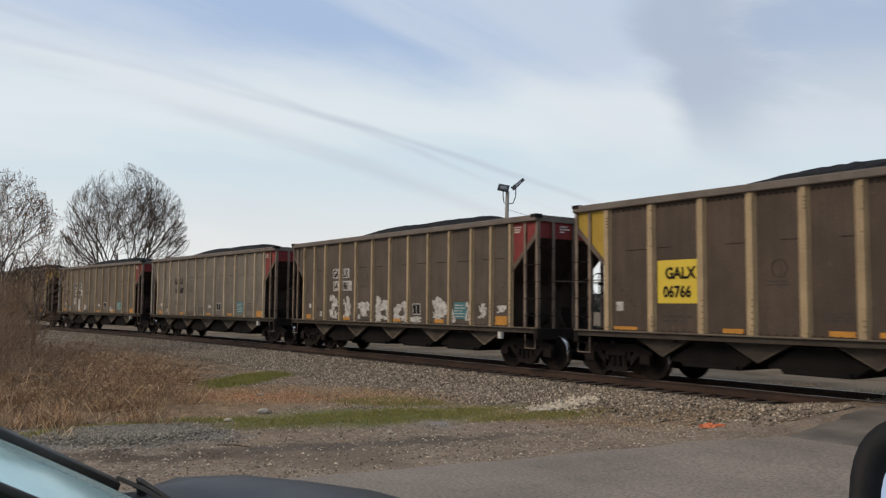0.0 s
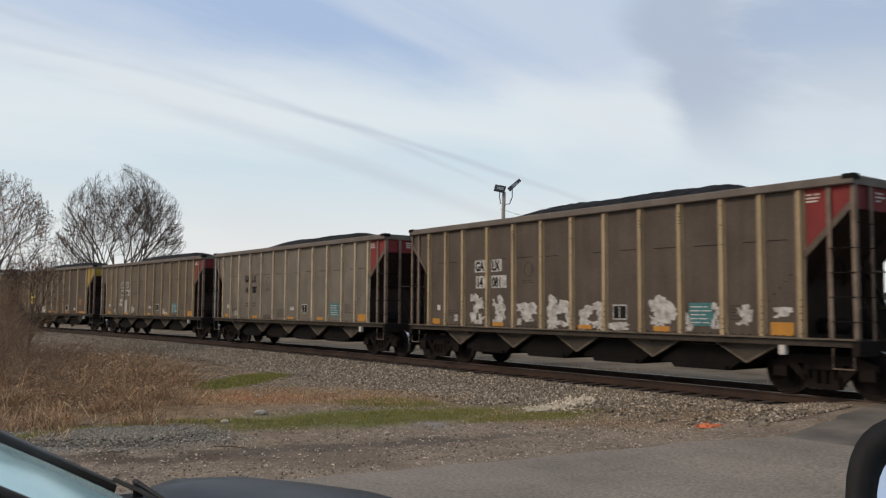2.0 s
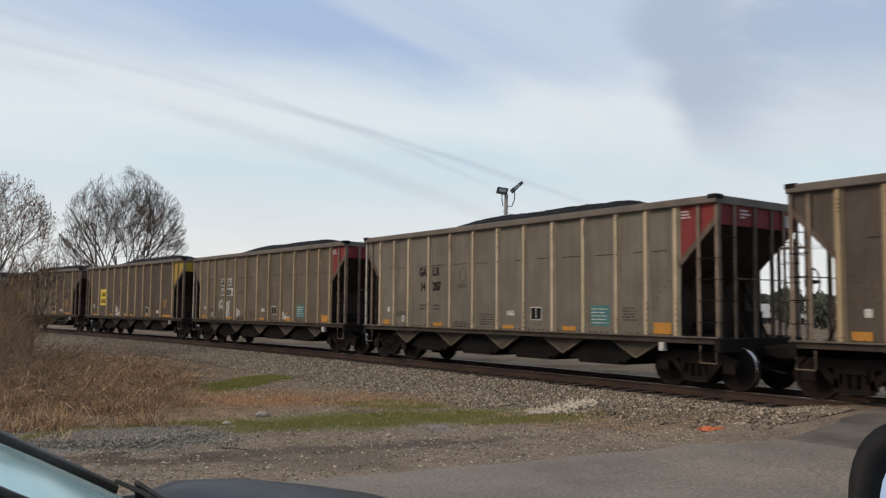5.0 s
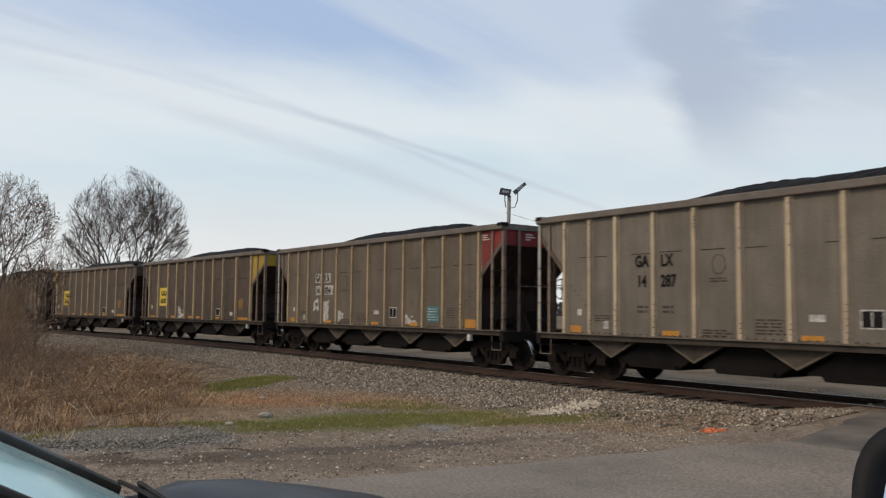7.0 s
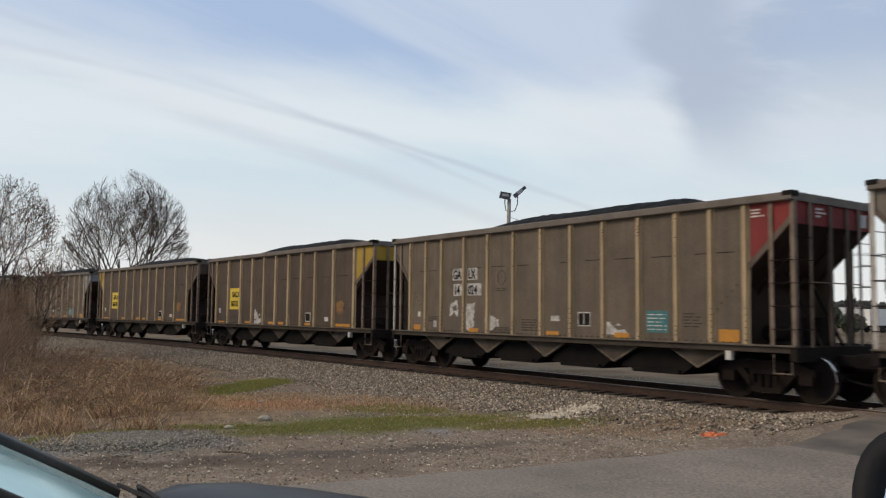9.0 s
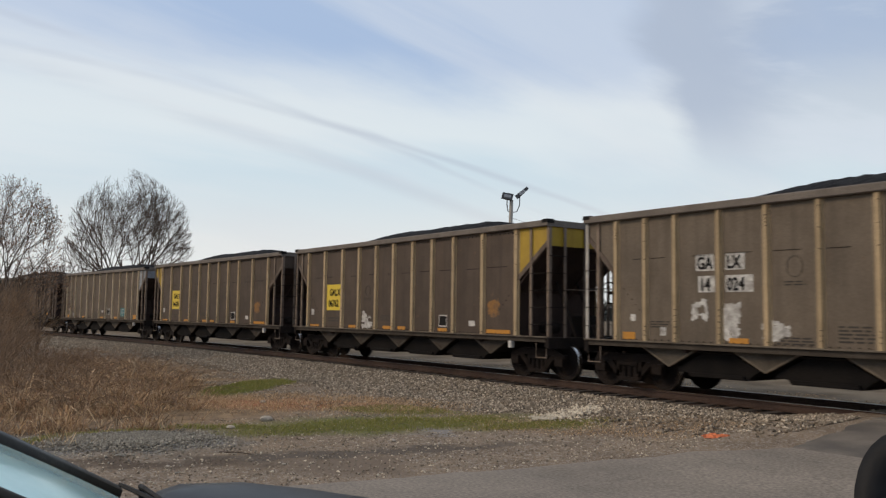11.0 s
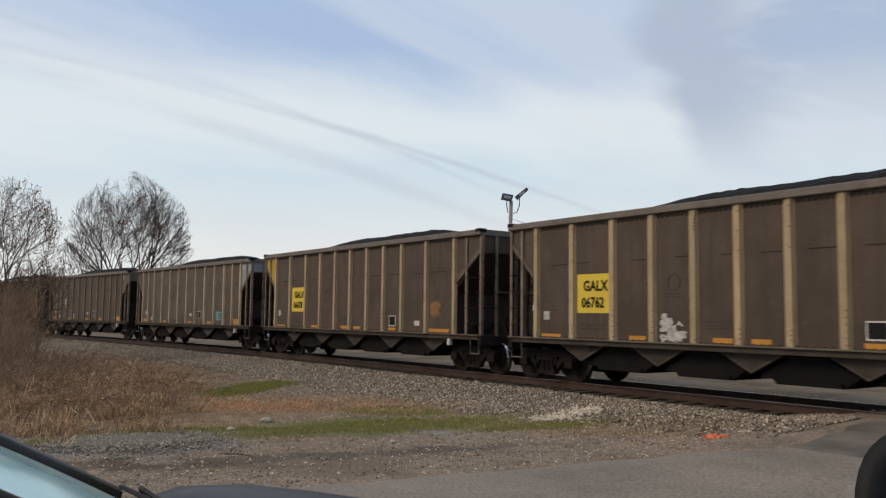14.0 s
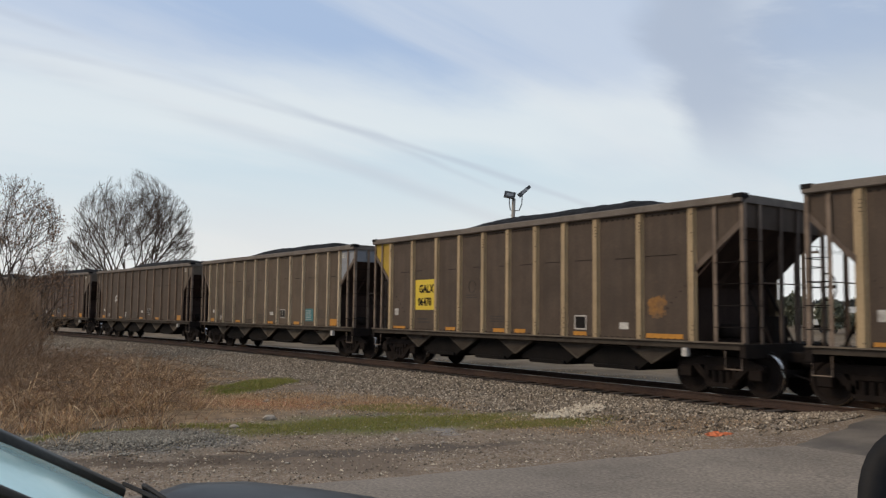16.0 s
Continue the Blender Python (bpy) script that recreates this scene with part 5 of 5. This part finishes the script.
def on_rubble(rnd):
    u = rnd.random()
    x, y = -12.6 - 0.4 * u + rnd.gauss(0, 0.20), 11.5 + 1.9 * u + rnd.gauss(0, 0.15)
    t = min(max((abs(y - track_y(x)) - 1.75) / 2.85, 0), 1)
    return x, y, max(-0.19 + (LOW - 0.08 + 0.205) * t, ground_z(x, y)) + 0.02


stones("ballast_stones", STONE, "loose grey and tan crushed ballast stones", 64000, on_shoulder, 0.036, 51)
def between_rails(rnd):
    x = -7.8 - 42 * rnd.random() ** 1.2
    lat = rnd.uniform(-1.95, 1.7)
    if 0.66 < abs(lat) < 0.86:
        return None
    return x, track_y(x) + lat, -0.242 + 0.03 * max(abs(lat) - 1.4, 0) + 0.02 * rnd.random()


stones("rusty_ballast", RUSTY_STONE, "rust-browned ballast between and beside the rails", 17000, between_rails, 0.034, 57)
stones("dirt_pebbles", STONE, "scattered pebbles on the bare earth", 9000, on_dirt, 0.018, 52)
stones("gravel_heap", GRAVEL, "spread blue-grey gravel", 9500, on_gravel, 0.024, 53)
stones("strewn_stones", STONE, "stones strewn between the ballast and the grass", 9000, on_foot, 0.024, 56)
stones("pale_chips", PALE_STONE, "scattered pale stone chips", 700, on_dirt, 0.022, 55)
stones("rubble_heap", PALE_STONE, "pale broken rubble at the foot of the ballast", 340, on_rubble, 0.045, 54)


def boulder(name, at, r, mat, label, category, seed, flat=0.6):
    rnd = random.Random(seed)
    bm = bmesh.new()
    bmesh.ops.create_icosphere(bm, subdivisions=2, radius=r)
    for v in bm.verts:
        k = 1 + 0.35 * noise.noise(v.co * (2.2 / r) + Vector((seed, 0, 0)))
        v.co = Vector((v.co.x * k * 1.25, v.co.y * k, v.co.z * k * flat))
    me = bpy.data.meshes.new(name)
    bm.to_mesh(me)
    bm.free()
    me.materials.append(mat)
    ob = new(name, me)
    ob.matrix_basis = Matrix.Translation(at) @ pose(0, 0, r * flat * 0.5, 0, 0, rnd.uniform(0, 180))
    return tagged(ob, label, category)


CHALK = material("pale rock", (0.40, 0.35, 0.28), 0.95, 0, (0.24, 0.20, 0.16), 6, 0.6)
for i, (x, y, r) in enumerate([(-14.8, 5.85, 0.075), (-15.5, 6.85, 0.11), (-12.0, 7.6, 0.05), (-18.5, 8.1, 0.07), (-11.2, 8.0, 0.035), (-10.9, 5.1, 0.03), (-11.6, 3.7, 0.03)]):
    boulder("rock", Vector((x, y, ground_z(x, y))), r, CHALK, "small pale rock lying in the grass" if r > 0.06 else "small white stone on bare earth", "rock", 60 + i)
ORANGE_BIT = material("faded orange plastic", (0.62, 0.16, 0.05), 0.6, 0, (0.42, 0.12, 0.05), 12, 0.6)


def crumpled(at):
    sh = Shape()
    n = 9
    for j in range(n + 1):
        for i in range(n + 1):
            u, v = i / n - 0.5, j / n - 0.5
            z = 0.045 + 0.07 * noise.noise((u * 5, v * 5, 2)) - 0.10 * (u * u + v * v)
            sh.v.append((u * 0.46, v * 0.22 + 0.05 * noise.noise((u * 4, 3, 1)), max(z, 0.004)))
    for j in range(n):
        for i in range(n):
            sh.f.append((j * (n + 1) + i, j * (n + 1) + i + 1, (j + 1) * (n + 1) + i + 1, (j + 1) * (n + 1) + i))
            sh.mi.append(0)
    ob = new("plastic_scrap", sh.mesh("plastic_scrap", ORANGE_BIT))
    ob.matrix_basis = Matrix.Translation(at) @ pose(0, 0, 0, 0, 0, 50)
    tagged(ob, "crumpled scrap of orange plastic on bare earth", "litter")


crumpled(Vector((-8.60, 11.75, ground_z(-8.60, 11.75))))
for i, (x, y, ln, turn, m) in enumerate([(-12.3, 4.7, 0.55, 40, BARK), (-12.75, 3.3, 0.22, 70, CHALK), (-11.0, 3.6, 0.14, 60, CHALK)]):
    sh = Shape().tube([(0, 0, 0.012), (ln * 0.5, 0.03, 0.02), (ln, -0.02, 0.012)], 0.013, 5, 0.006)
    ob = new("stick", sh.mesh("stick", m))
    ob.matrix_basis = pose(x, y, ground_z(x, y), 0, 0, turn)
    tagged(ob, "dark broken stick on gravel" if m is BARK else "pale weathered stick on gravel", "stick")

# ---- beyond the railway ----
POLE_WOOD = material("weathered pole timber", (0.30, 0.28, 0.25), 0.85, 0, (0.2, 0.18, 0.16), 2, 0.6)
LAMP_GREY = material("lamp housing grey", (0.085, 0.088, 0.095), 0.6, 0.3)
LAMP_GLASS = material("dull lamp glass", (0.35, 0.37, 0.40), 0.2)


def floodlight_pole(at):
    ob = thing("floodlight_pole", "weathered grey pole carrying two floodlights on brackets", "street lamp", "", Matrix.Translation(at) @ pose(0, 0, 0, 0, 2.2, 0))
    top = 9.1
    part("pole", Shape().tube([(0, 0, -0.2), (0, 0, top)], 0.15, 10, 0.11).mesh("pole", POLE_WOOD, smooth=True), ob)
    right, fwd = Vector((math.cos(radians(54)), math.sin(radians(54)), 0)), Vector((-math.sin(radians(54)), math.cos(radians(54)), 0))
    for q, rise, tilt in ((-0.26, 0.35, 5), (0.50, 0.62, -42)):
        bend = [right * 0.0 + Vector((0, 0, top - 0.75)), right * (q * 0.7) + Vector((0, 0, top - 0.7)), right * q + Vector((0, 0, top - 0.3)), right * q + Vector((0, 0, top + rise - 0.35))]
        br = part("bracket", Shape().tube(bend, 0.03, 6).mesh("bracket", LAMP_GREY), ob)
        wide = 0.30 if q < 0 else 0.14
        sh = Shape().prism([(-0.34 if q < 0 else -0.45, -0.14), (0.30 if q < 0 else 0.45, -0.20 if q < 0 else -0.09), (0.36 if q < 0 else 0.45, 0.16 if q < 0 else 0.09), (-0.30 if q < 0 else -0.45, 0.20 if q < 0 else 0.12)], -wide, wide, "y")
        head = part("lamp_head", sh.mesh("lamp_head", LAMP_GREY), ob, "", Matrix.Translation(right * (q + (0.12 if q > 0 else 0)) + Vector((0, 0, top + rise - 0.15))) @ pose(0, 0, 0, 0, tilt, 54))
        part("lens", Shape().box(-0.2, 0.2, -wide - 0.02, -wide - 0.002, -0.08, 0.08).mesh("lens", LAMP_GLASS), head)


floodlight_pole(bearing(49.95, 50, LOW))
WIRE = material("dark cable", (0.05, 0.05, 0.055), 0.6)


def cable(a, b, sag, r=0.012):
    pts = [Vector(a).lerp(Vector(b), i / 16) - Vector((0, 0, sag * 4 * (i / 16) * (1 - i / 16))) for i in range(17)]
    tagged(new("cable", Shape().tube(pts, r, 4).mesh("cable", WIRE)), "thin dark overhead cable slung between poles", "cable", "overhead cables")


def utility_pole(at, height):
    ob = thing("utility_pole", "brown timber utility pole with a crossarm", "utility pole", "utility poles", Matrix.Translation(at))
    part("pole", Shape().tube([(0, 0, -0.2), (0, 0, height)], 0.15, 8, 0.10).mesh("pole", BARK), ob)
    part("crossarm", Shape().box(-1.1, 1.1, -0.06, 0.06, height - 0.7, height - 0.55).mesh("crossarm", BARK), ob)
    for x in (-1.0, -0.5, 0.5, 1.0):
        part("insulator", Shape().tube([(x, 0, height - 0.55), (x, 0, height - 0.38)], 0.045, 6).mesh("insulator", LAMP_GLASS), ob)


P0, P1, P2 = bearing(49.95, 50, LOW), bearing(31, 62, LOW), bearing(12, 66, LOW)
utility_pole(P1, 7.2)
utility_pole(P2, 7.5)
for k in (-1.0, 0.0, 1.0):
    cable(P1 + Vector((k, 0, 6.7)), P2 + Vector((k, 0, 7.0)), 0.5)
cable(P0 + Vector((0, 0, 8.1)), P1 + Vector((0, 0, 6.4)), 0.9)
TRAILER = material("white trailer skin", (0.72, 0.72, 0.70), 0.5, 0, (0.6, 0.6, 0.58), 0.6, 0.6)
TYRE = material("tyre rubber", (0.02, 0.02, 0.02), 0.8)


def trailer(at, turn, length):
    ob = thing("box_trailer", "white box trailer parked on the pale lot", "trailer", "parked trailers", Matrix.Translation(at) @ pose(0, 0, 0, 0, 0, turn))
    part("box", Shape().box(-length / 2, length / 2, -1.25, 1.25, 1.15, 3.7, 0.05).mesh("box", TRAILER), ob)
    part("frame", Shape().box(-length / 2, length / 2, -0.5, 0.5, 0.85, 1.13).box(length / 2 - 2.2, length / 2 - 2.0, -0.9, -0.7, 0, 0.86).box(length / 2 - 2.2, length / 2 - 2.0, 0.7, 0.9, 0, 0.86).mesh("frame", SOOT_SHADE), ob)
    for x in (-length / 2 + 1.2, -length / 2 + 2.4):
        for y in (-1.05, 1.05):
            part("wheel", Shape().lathe([(0.1, -0.14), (0.46, -0.14), (0.5, -0.08), (0.5, 0.08), (0.46, 0.14), (0.1, 0.14)], sides=18, at=(x, y, 0.5)).mesh("wheel", TYRE), ob)


trailer(bearing(28.9, 128, LOW), 35, 7)
trailer(bearing(25.5, 150, LOW), 65, 12)
trailer(bearing(31.6, 165, LOW), 40, 10)


DARK_LEAF = island_material("dark evergreen foliage", [(0.085, 0.095, 0.067), (0.142, 0.152, 0.104), (0.114, 0.118, 0.085)])


def round_tree(at, height, radius, seed):
    rnd = random.Random(seed)
    sh, tk = Shape(), Shape()
    tk.tube([(0, 0, -0.2), (0, 0, height * 0.5)], 0.2, 7, 0.1)
    for _ in range(12):
        a = rnd.uniform(0, 6.28)
        tk.tube([(0, 0, height * rnd.uniform(0.2, 0.45)), (math.cos(a) * radius * 0.7, math.sin(a) * radius * 0.7, height * rnd.uniform(0.5, 0.85))], 0.06, 4, 0.02)
    for _ in range(2600):
        d = Vector((rnd.gauss(0, 1), rnd.gauss(0, 1), rnd.gauss(0, 1))).normalized()
        k = (0.72 + 0.28 * noise.noise(d * 2.3 + Vector((seed, 0, 0)))) * rnd.uniform(0.55, 1.05)
        p = Vector((d.x * radius * k, d.y * radius * k, height * 0.50 + d.z * height * 0.50 * k))
        u, w = Vector((rnd.gauss(0, 1), rnd.gauss(0, 1), rnd.gauss(0, 1))).normalized() * 0.28, Vector((rnd.gauss(0, 1), rnd.gauss(0, 1), rnd.gauss(0, 1))).normalized() * 0.18
        sh.add([p - u, p + w, p + u, p - w], [(0, 1, 2, 3)])
    ob = thing("evergreen_tree", "dark round evergreen tree beyond the lot", "tree", "evergreens beyond the lot", Matrix.Translation(at))
    part("trunk", tk.mesh("trunk", BARK), ob)
    tagged(part("crown", sh.mesh("crown", DARK_LEAF), ob), kind="stuff")


for i, (az, dist, hh, rr) in enumerate([(29.5, 118, 5.2, 2.6), (28.0, 122, 3.2, 2.0), (31.5, 130, 6.5, 3.2), (23.5, 120, 6.0, 3.0), (36.5, 150, 7, 3.4)]):
    round_tree(bearing(az, dist, LOW), hh, rr, 300 + i)


def far_woods():
    rnd = random.Random(77)
    sh = Shape()
    for k in range(44000):
        az = rnd.uniform(-25, 100) if k < 26000 else rnd.uniform(8, 46)
        dist = rnd.uniform(420, 520)
        rise = min(1.0, max(0.0, (48 - az) / 12.0))
        hh = 7 + 3.5 * rise + 3 * noise.noise((az * 0.22, 3, 0)) + 2 * noise.noise((az * 1.3, 8, 0))
        p = bearing(az, dist, LOW + hh * rnd.random() ** 0.7)
        u = Vector((rnd.gauss(0, 1), rnd.gauss(0, 1), rnd.gauss(0, 0.6))).normalized() * 1.3
        w = Vector((rnd.gauss(0, 0.6), rnd.gauss(0, 0.6), rnd.gauss(0, 1))).normalized() * 1.0
        sh.add([p - u, p + w, p + u, p - w], [(0, 1, 2, 3)])
    tagged(new("far_woods", sh.mesh("far_woods", FAR_LEAF)), "far dark green-brown winter woods on the horizon", "woods", kind="stuff")


# Leaf tones raised: the haze of distance is put into the colour.
FAR_LEAF = island_material("far winter woods", [(0.056, 0.061, 0.057), (0.088, 0.088, 0.082), (0.048, 0.061, 0.053)])
far_woods()

# ---- vehicles beside the camera ----
CAR_PAINT = material("dark blue-grey car paint", (0.006, 0.006, 0.009), 0.40, 0.0, (0.010, 0.010, 0.013), 1, 0.5, 60, 0.1, 0, shine=0.25)
CAR_TRIM = material("black car trim", (0.010, 0.010, 0.011), 0.7, shine=0.2)
PILLAR = material("dark olive pillar trim", (0.022, 0.020, 0.014), 0.45, shine=0.3)
# The pale teal base puts the sky's reflection into the glass colour.
WINDSCREEN = material("windscreen glass in sky colours", (0.40, 0.70, 0.70), 0.16, 0.30, (0.28, 0.54, 0.57), 1.6, 0.8, 30, 0.02, 0)
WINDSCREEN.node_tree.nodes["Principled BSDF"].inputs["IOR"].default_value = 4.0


def loft(rings):
    """A closed skin over rings of equal count."""
    sh = Shape()
    n = len(rings[0])
    vs = [p for r in rings for p in r]
    fs = []
    for k in range(len(rings) - 1):
        fs += [(k * n + i, k * n + (i + 1) % n, (k + 1) * n + (i + 1) % n, (k + 1) * n + i) for i in range(n)]
    fs += [tuple(range(n - 1, -1, -1)), tuple((len(rings) - 1) * n + i for i in range(n))]
    return sh.add(vs, fs)


def parked_car(at):
    car = thing("parked_car", "dark blue-grey car waiting at the crossing, seen past its windscreen", "car", "", at)

    def ring(y, w, z0, z1, crown, n=10):
        pts = [(-w, y, z0), (-w * 1.02, y, (z0 + z1) / 2)]
        for i in range(n + 1):
            u = -1 + 2 * i / n
            pts.append((w * u * (1 - 0.04 * abs(u) ** 6), y, z1 + crown * (1 - abs(u) ** 2.6)))
        return pts + [(w * 1.02, y, (z0 + z1) / 2), (w, y, z0)]

    rows = [(-2.9, 0.75, 0.25, 0.75, 0.1), (-2.6, 0.9, 0.2, 0.9, 0.06), (-1, 0.94, 0.2, 0.91, 0.02), (-0.1, 0.94, 0.2, 0.91, 0), (0.2, 0.94, 0.2, 0.925, 0), (0.26, 0.94, 0.2, 0.98, 0.035), (0.4, 0.94, 0.2, 1.01, 0.045), (0.8, 0.91, 0.2, 0.985, 0.05),
            (1.15, 0.85, 0.2, 0.92, 0.06), (1.45, 0.74, 0.2, 0.855, 0.07), (1.65, 0.58, 0.25, 0.74, 0.07), (1.78, 0.44, 0.3, 0.54, 0.05)]
    part("body", loft([ring(*r) for r in rows]).mesh("body", CAR_PAINT, smooth=True), car)
    nx, ny = 14, 8
    sh = Shape()
    for j in range(ny + 1):
        v = j / ny
        for i in range(nx + 1):
            u = -1 + 2 * i / nx
            half = 0.93 - 0.12 * v
            sh.v.append((u * half, -0.03 + 0.12 * (1 - u * u) - 1.22 * v, 0.945 + 0.68 * v + 0.02 * math.sin(v * math.pi) + 0.04 * (1 - u * u)))
    for j in range(ny):
        for i in range(nx):
            a = j * (nx + 1) + i
            sh.f.append((a, a + 1, a + nx + 2, a + nx + 1))
            sh.mi.append(0)
    part("windscreen", sh.mesh("windscreen", WINDSCREEN, smooth=True), car, "windscreen coloured with the pale sky's reflection")
    for q in (-1, 1):
        part("pillar", Shape().tube([(q * 0.98, 0.03, 0.95), (q * 0.93, -0.58, 1.30), (q * 0.86, -1.24, 1.66)], 0.075 if q < 0 else 0.020, 8).mesh("pillar", PILLAR, smooth=True), car)
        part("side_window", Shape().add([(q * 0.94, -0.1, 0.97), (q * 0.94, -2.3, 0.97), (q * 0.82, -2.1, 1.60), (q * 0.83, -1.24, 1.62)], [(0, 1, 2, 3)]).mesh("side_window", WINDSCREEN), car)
        for y in (1.0, -2.0):
            wheel = part("wheel", Shape().lathe([(0.19, -0.09), (0.29, -0.10), (0.315, -0.07), (0.315, 0.07), (0.29, 0.10), (0.19, 0.09)], sides=24).mesh("tyre", TYRE, smooth=True), car, "", pose(q * 0.86, y, 0.315))
            part("rim", Shape().lathe([(0.02, -0.05), (0.19, -0.07), (0.19, 0.07), (0.02, 0.05)], sides=16).mesh("rim", LAMP_GREY), wheel)
    roof = [[(-0.87, y, z), (-0.84, y, z + 0.03), (0, y, z + 0.06), (0.84, y, z + 0.03), (0.87, y, z), (0.8, y, z - 0.03), (-0.8, y, z - 0.03)] for y, z in ((-1.24, 1.63), (-1.6, 1.67), (-2.0, 1.64), (-2.4, 1.56))]
    part("roof", loft(roof).mesh("roof", CAR_PAINT, smooth=True), car)
    part("rear_window", Shape().add([(-0.82, -2.4, 1.55), (0.82, -2.4, 1.55), (0.85, -2.8, 0.94), (-0.85, -2.8, 0.94)], [(0, 1, 2, 3)]).mesh("rear_window", WINDSCREEN), car)
    cowl = Shape()
    for i in range(12):
        u = -0.92 + 1.84 * i / 12
        a, b = u, u + 1.84 / 12
        fa, fb = 0.12 * (1 - (a / 0.92) ** 2), 0.12 * (1 - (b / 0.92) ** 2)
        cowl.add([(a, -0.03 + fa, 0.947), (b, -0.03 + fb, 0.947), (b, 0.22, 0.945), (a, 0.22, 0.945)], [(0, 1, 2, 3)])
    part("cowl", cowl.mesh("cowl", CAR_TRIM), car, "black cowl grille below the windscreen")
    for x0, x1 in ((-0.84, -0.18), (-0.02, 0.62)):
        arm = part("wiper", Shape().tube([(x0, 0.16, 0.96), (x0 + 0.02, 0.13, 1.04), (x0 + 0.20, 0.09, 1.07), (x1, 0.09, 1.06)], 0.020, 6, 0.012).mesh("wiper", CAR_TRIM), car)
        part("wiper_blade", Shape().tube([(x0 - 0.04, 0.03, 1.05), (x0 + 0.3, 0.06, 1.055), (x1 + 0.05, 0.08, 1.05)], 0.014, 5).mesh("wiper_blade", CAR_TRIM), arm)
        part("wiper_spindle", Shape().tube([(x0, 0.16, 0.92), (x0, 0.155, 0.99)], 0.03, 8).mesh("wiper_spindle", CAR_TRIM), arm)


parked_car(pose(-4.18, 1.36, LOW + 0.03) @ Matrix.Diagonal((1.20, 1, 1, 1)))

MIRROR_GLASS = material("mirror glass", (0.92, 0.93, 0.94), 0.02, 1.0, (0.92, 0.93, 0.94), 1, 0, 30, 0, 0)


def own_truck():
    """The vehicle from whose window the view is taken: only its door mirror comes into view."""
    truck = thing("pickup_truck", "dark pickup truck with a black door mirror", "truck", "", pose(0, 0, LOW + 0.02))
    body = [[(0.16, y, 0.35), (0.14, y, 0.9), (0.2, y, z), (1.0, y, z + 0.05), (1.8, y, z), (1.86, y, 0.9), (1.84, y, 0.35)] for y, z in ((-3.6, 1.25), (-1.3, 1.3), (0.75, 1.25), (1.6, 1.18), (2.1, 1.1), (2.3, 0.9))]
    part("body", loft(body).mesh("body", CAR_PAINT, smooth=True), truck)
    for x in (0.25, 1.75):
        for y in (1.4, -2.3):
            part("wheel", Shape().lathe([(0.22, -0.12), (0.36, -0.13), (0.4, -0.09), (0.4, 0.09), (0.36, 0.13), (0.22, 0.12), (0.02, 0.05)], sides=24, at=(x, y, 0.4)).mesh("wheel", TYRE), truck)
    # mirror: a rounded housing on an arm, its glass turned to the window
    c = Vector(MIRROR_AT) - Vector((0, 0, LOW + 0.02))
    back = Vector((MIRROR_AT[0] * 0.92, MIRROR_AT[1], MIRROR_AT[2] - 1.72 - 0.16)).normalized()
    rot = (-back).to_track_quat("Z", "Y").to_matrix().to_4x4()
    m = Matrix.Translation(c) @ rot

    def outline(w, h, z, k=3.0, n=36):
        pts = []
        for i in range(n):
            a = 2 * math.pi * i / n
            ca, sa = math.cos(a), math.sin(a)
            pts.append((w * math.copysign(abs(ca) ** (2 / k), ca), h * math.copysign(abs(sa) ** (2 / k), sa), z))
        return pts

    W, H = 0.100, 0.108
    rings = [outline(W * 0.55, H * 0.6, -0.10), outline(W * 0.9, H * 0.92, -0.06), outline(W * 1.02, H * 1.02, -0.01), outline(W, H, 0.012), outline(W * 0.86, H * 0.86, 0.018), outline(W * 0.74, H * 0.74, 0.012), outline(W * 0.70, H * 0.70, -0.004)]
    mirror = part("door_mirror", loft(rings).mesh("door_mirror", CAR_TRIM, smooth=True), truck, "black door mirror housing", m)
    g = Shape()
    o = outline(W * 0.71, H * 0.71, 0.0)
    g.add(o + [(0, 0, 0.0)], [(i, (i + 1) % 36, 36) for i in range(36)])
    part("mirror_glass", g.mesh("mirror_glass", MIRROR_GLASS), mirror, "mirror glass full of sky")
    a = c + Vector((0.02, 0.04, -0.08))
    part("mirror_arm", Shape().tube([a, Vector((-0.2, 0.82, 1.62)), Vector((0.16, 0.74, 1.28))], 0.022, 8).mesh("mirror_arm", CAR_TRIM), truck)


MIRROR_AT = (-0.381, 0.917, 1.508)
own_truck()

motions()
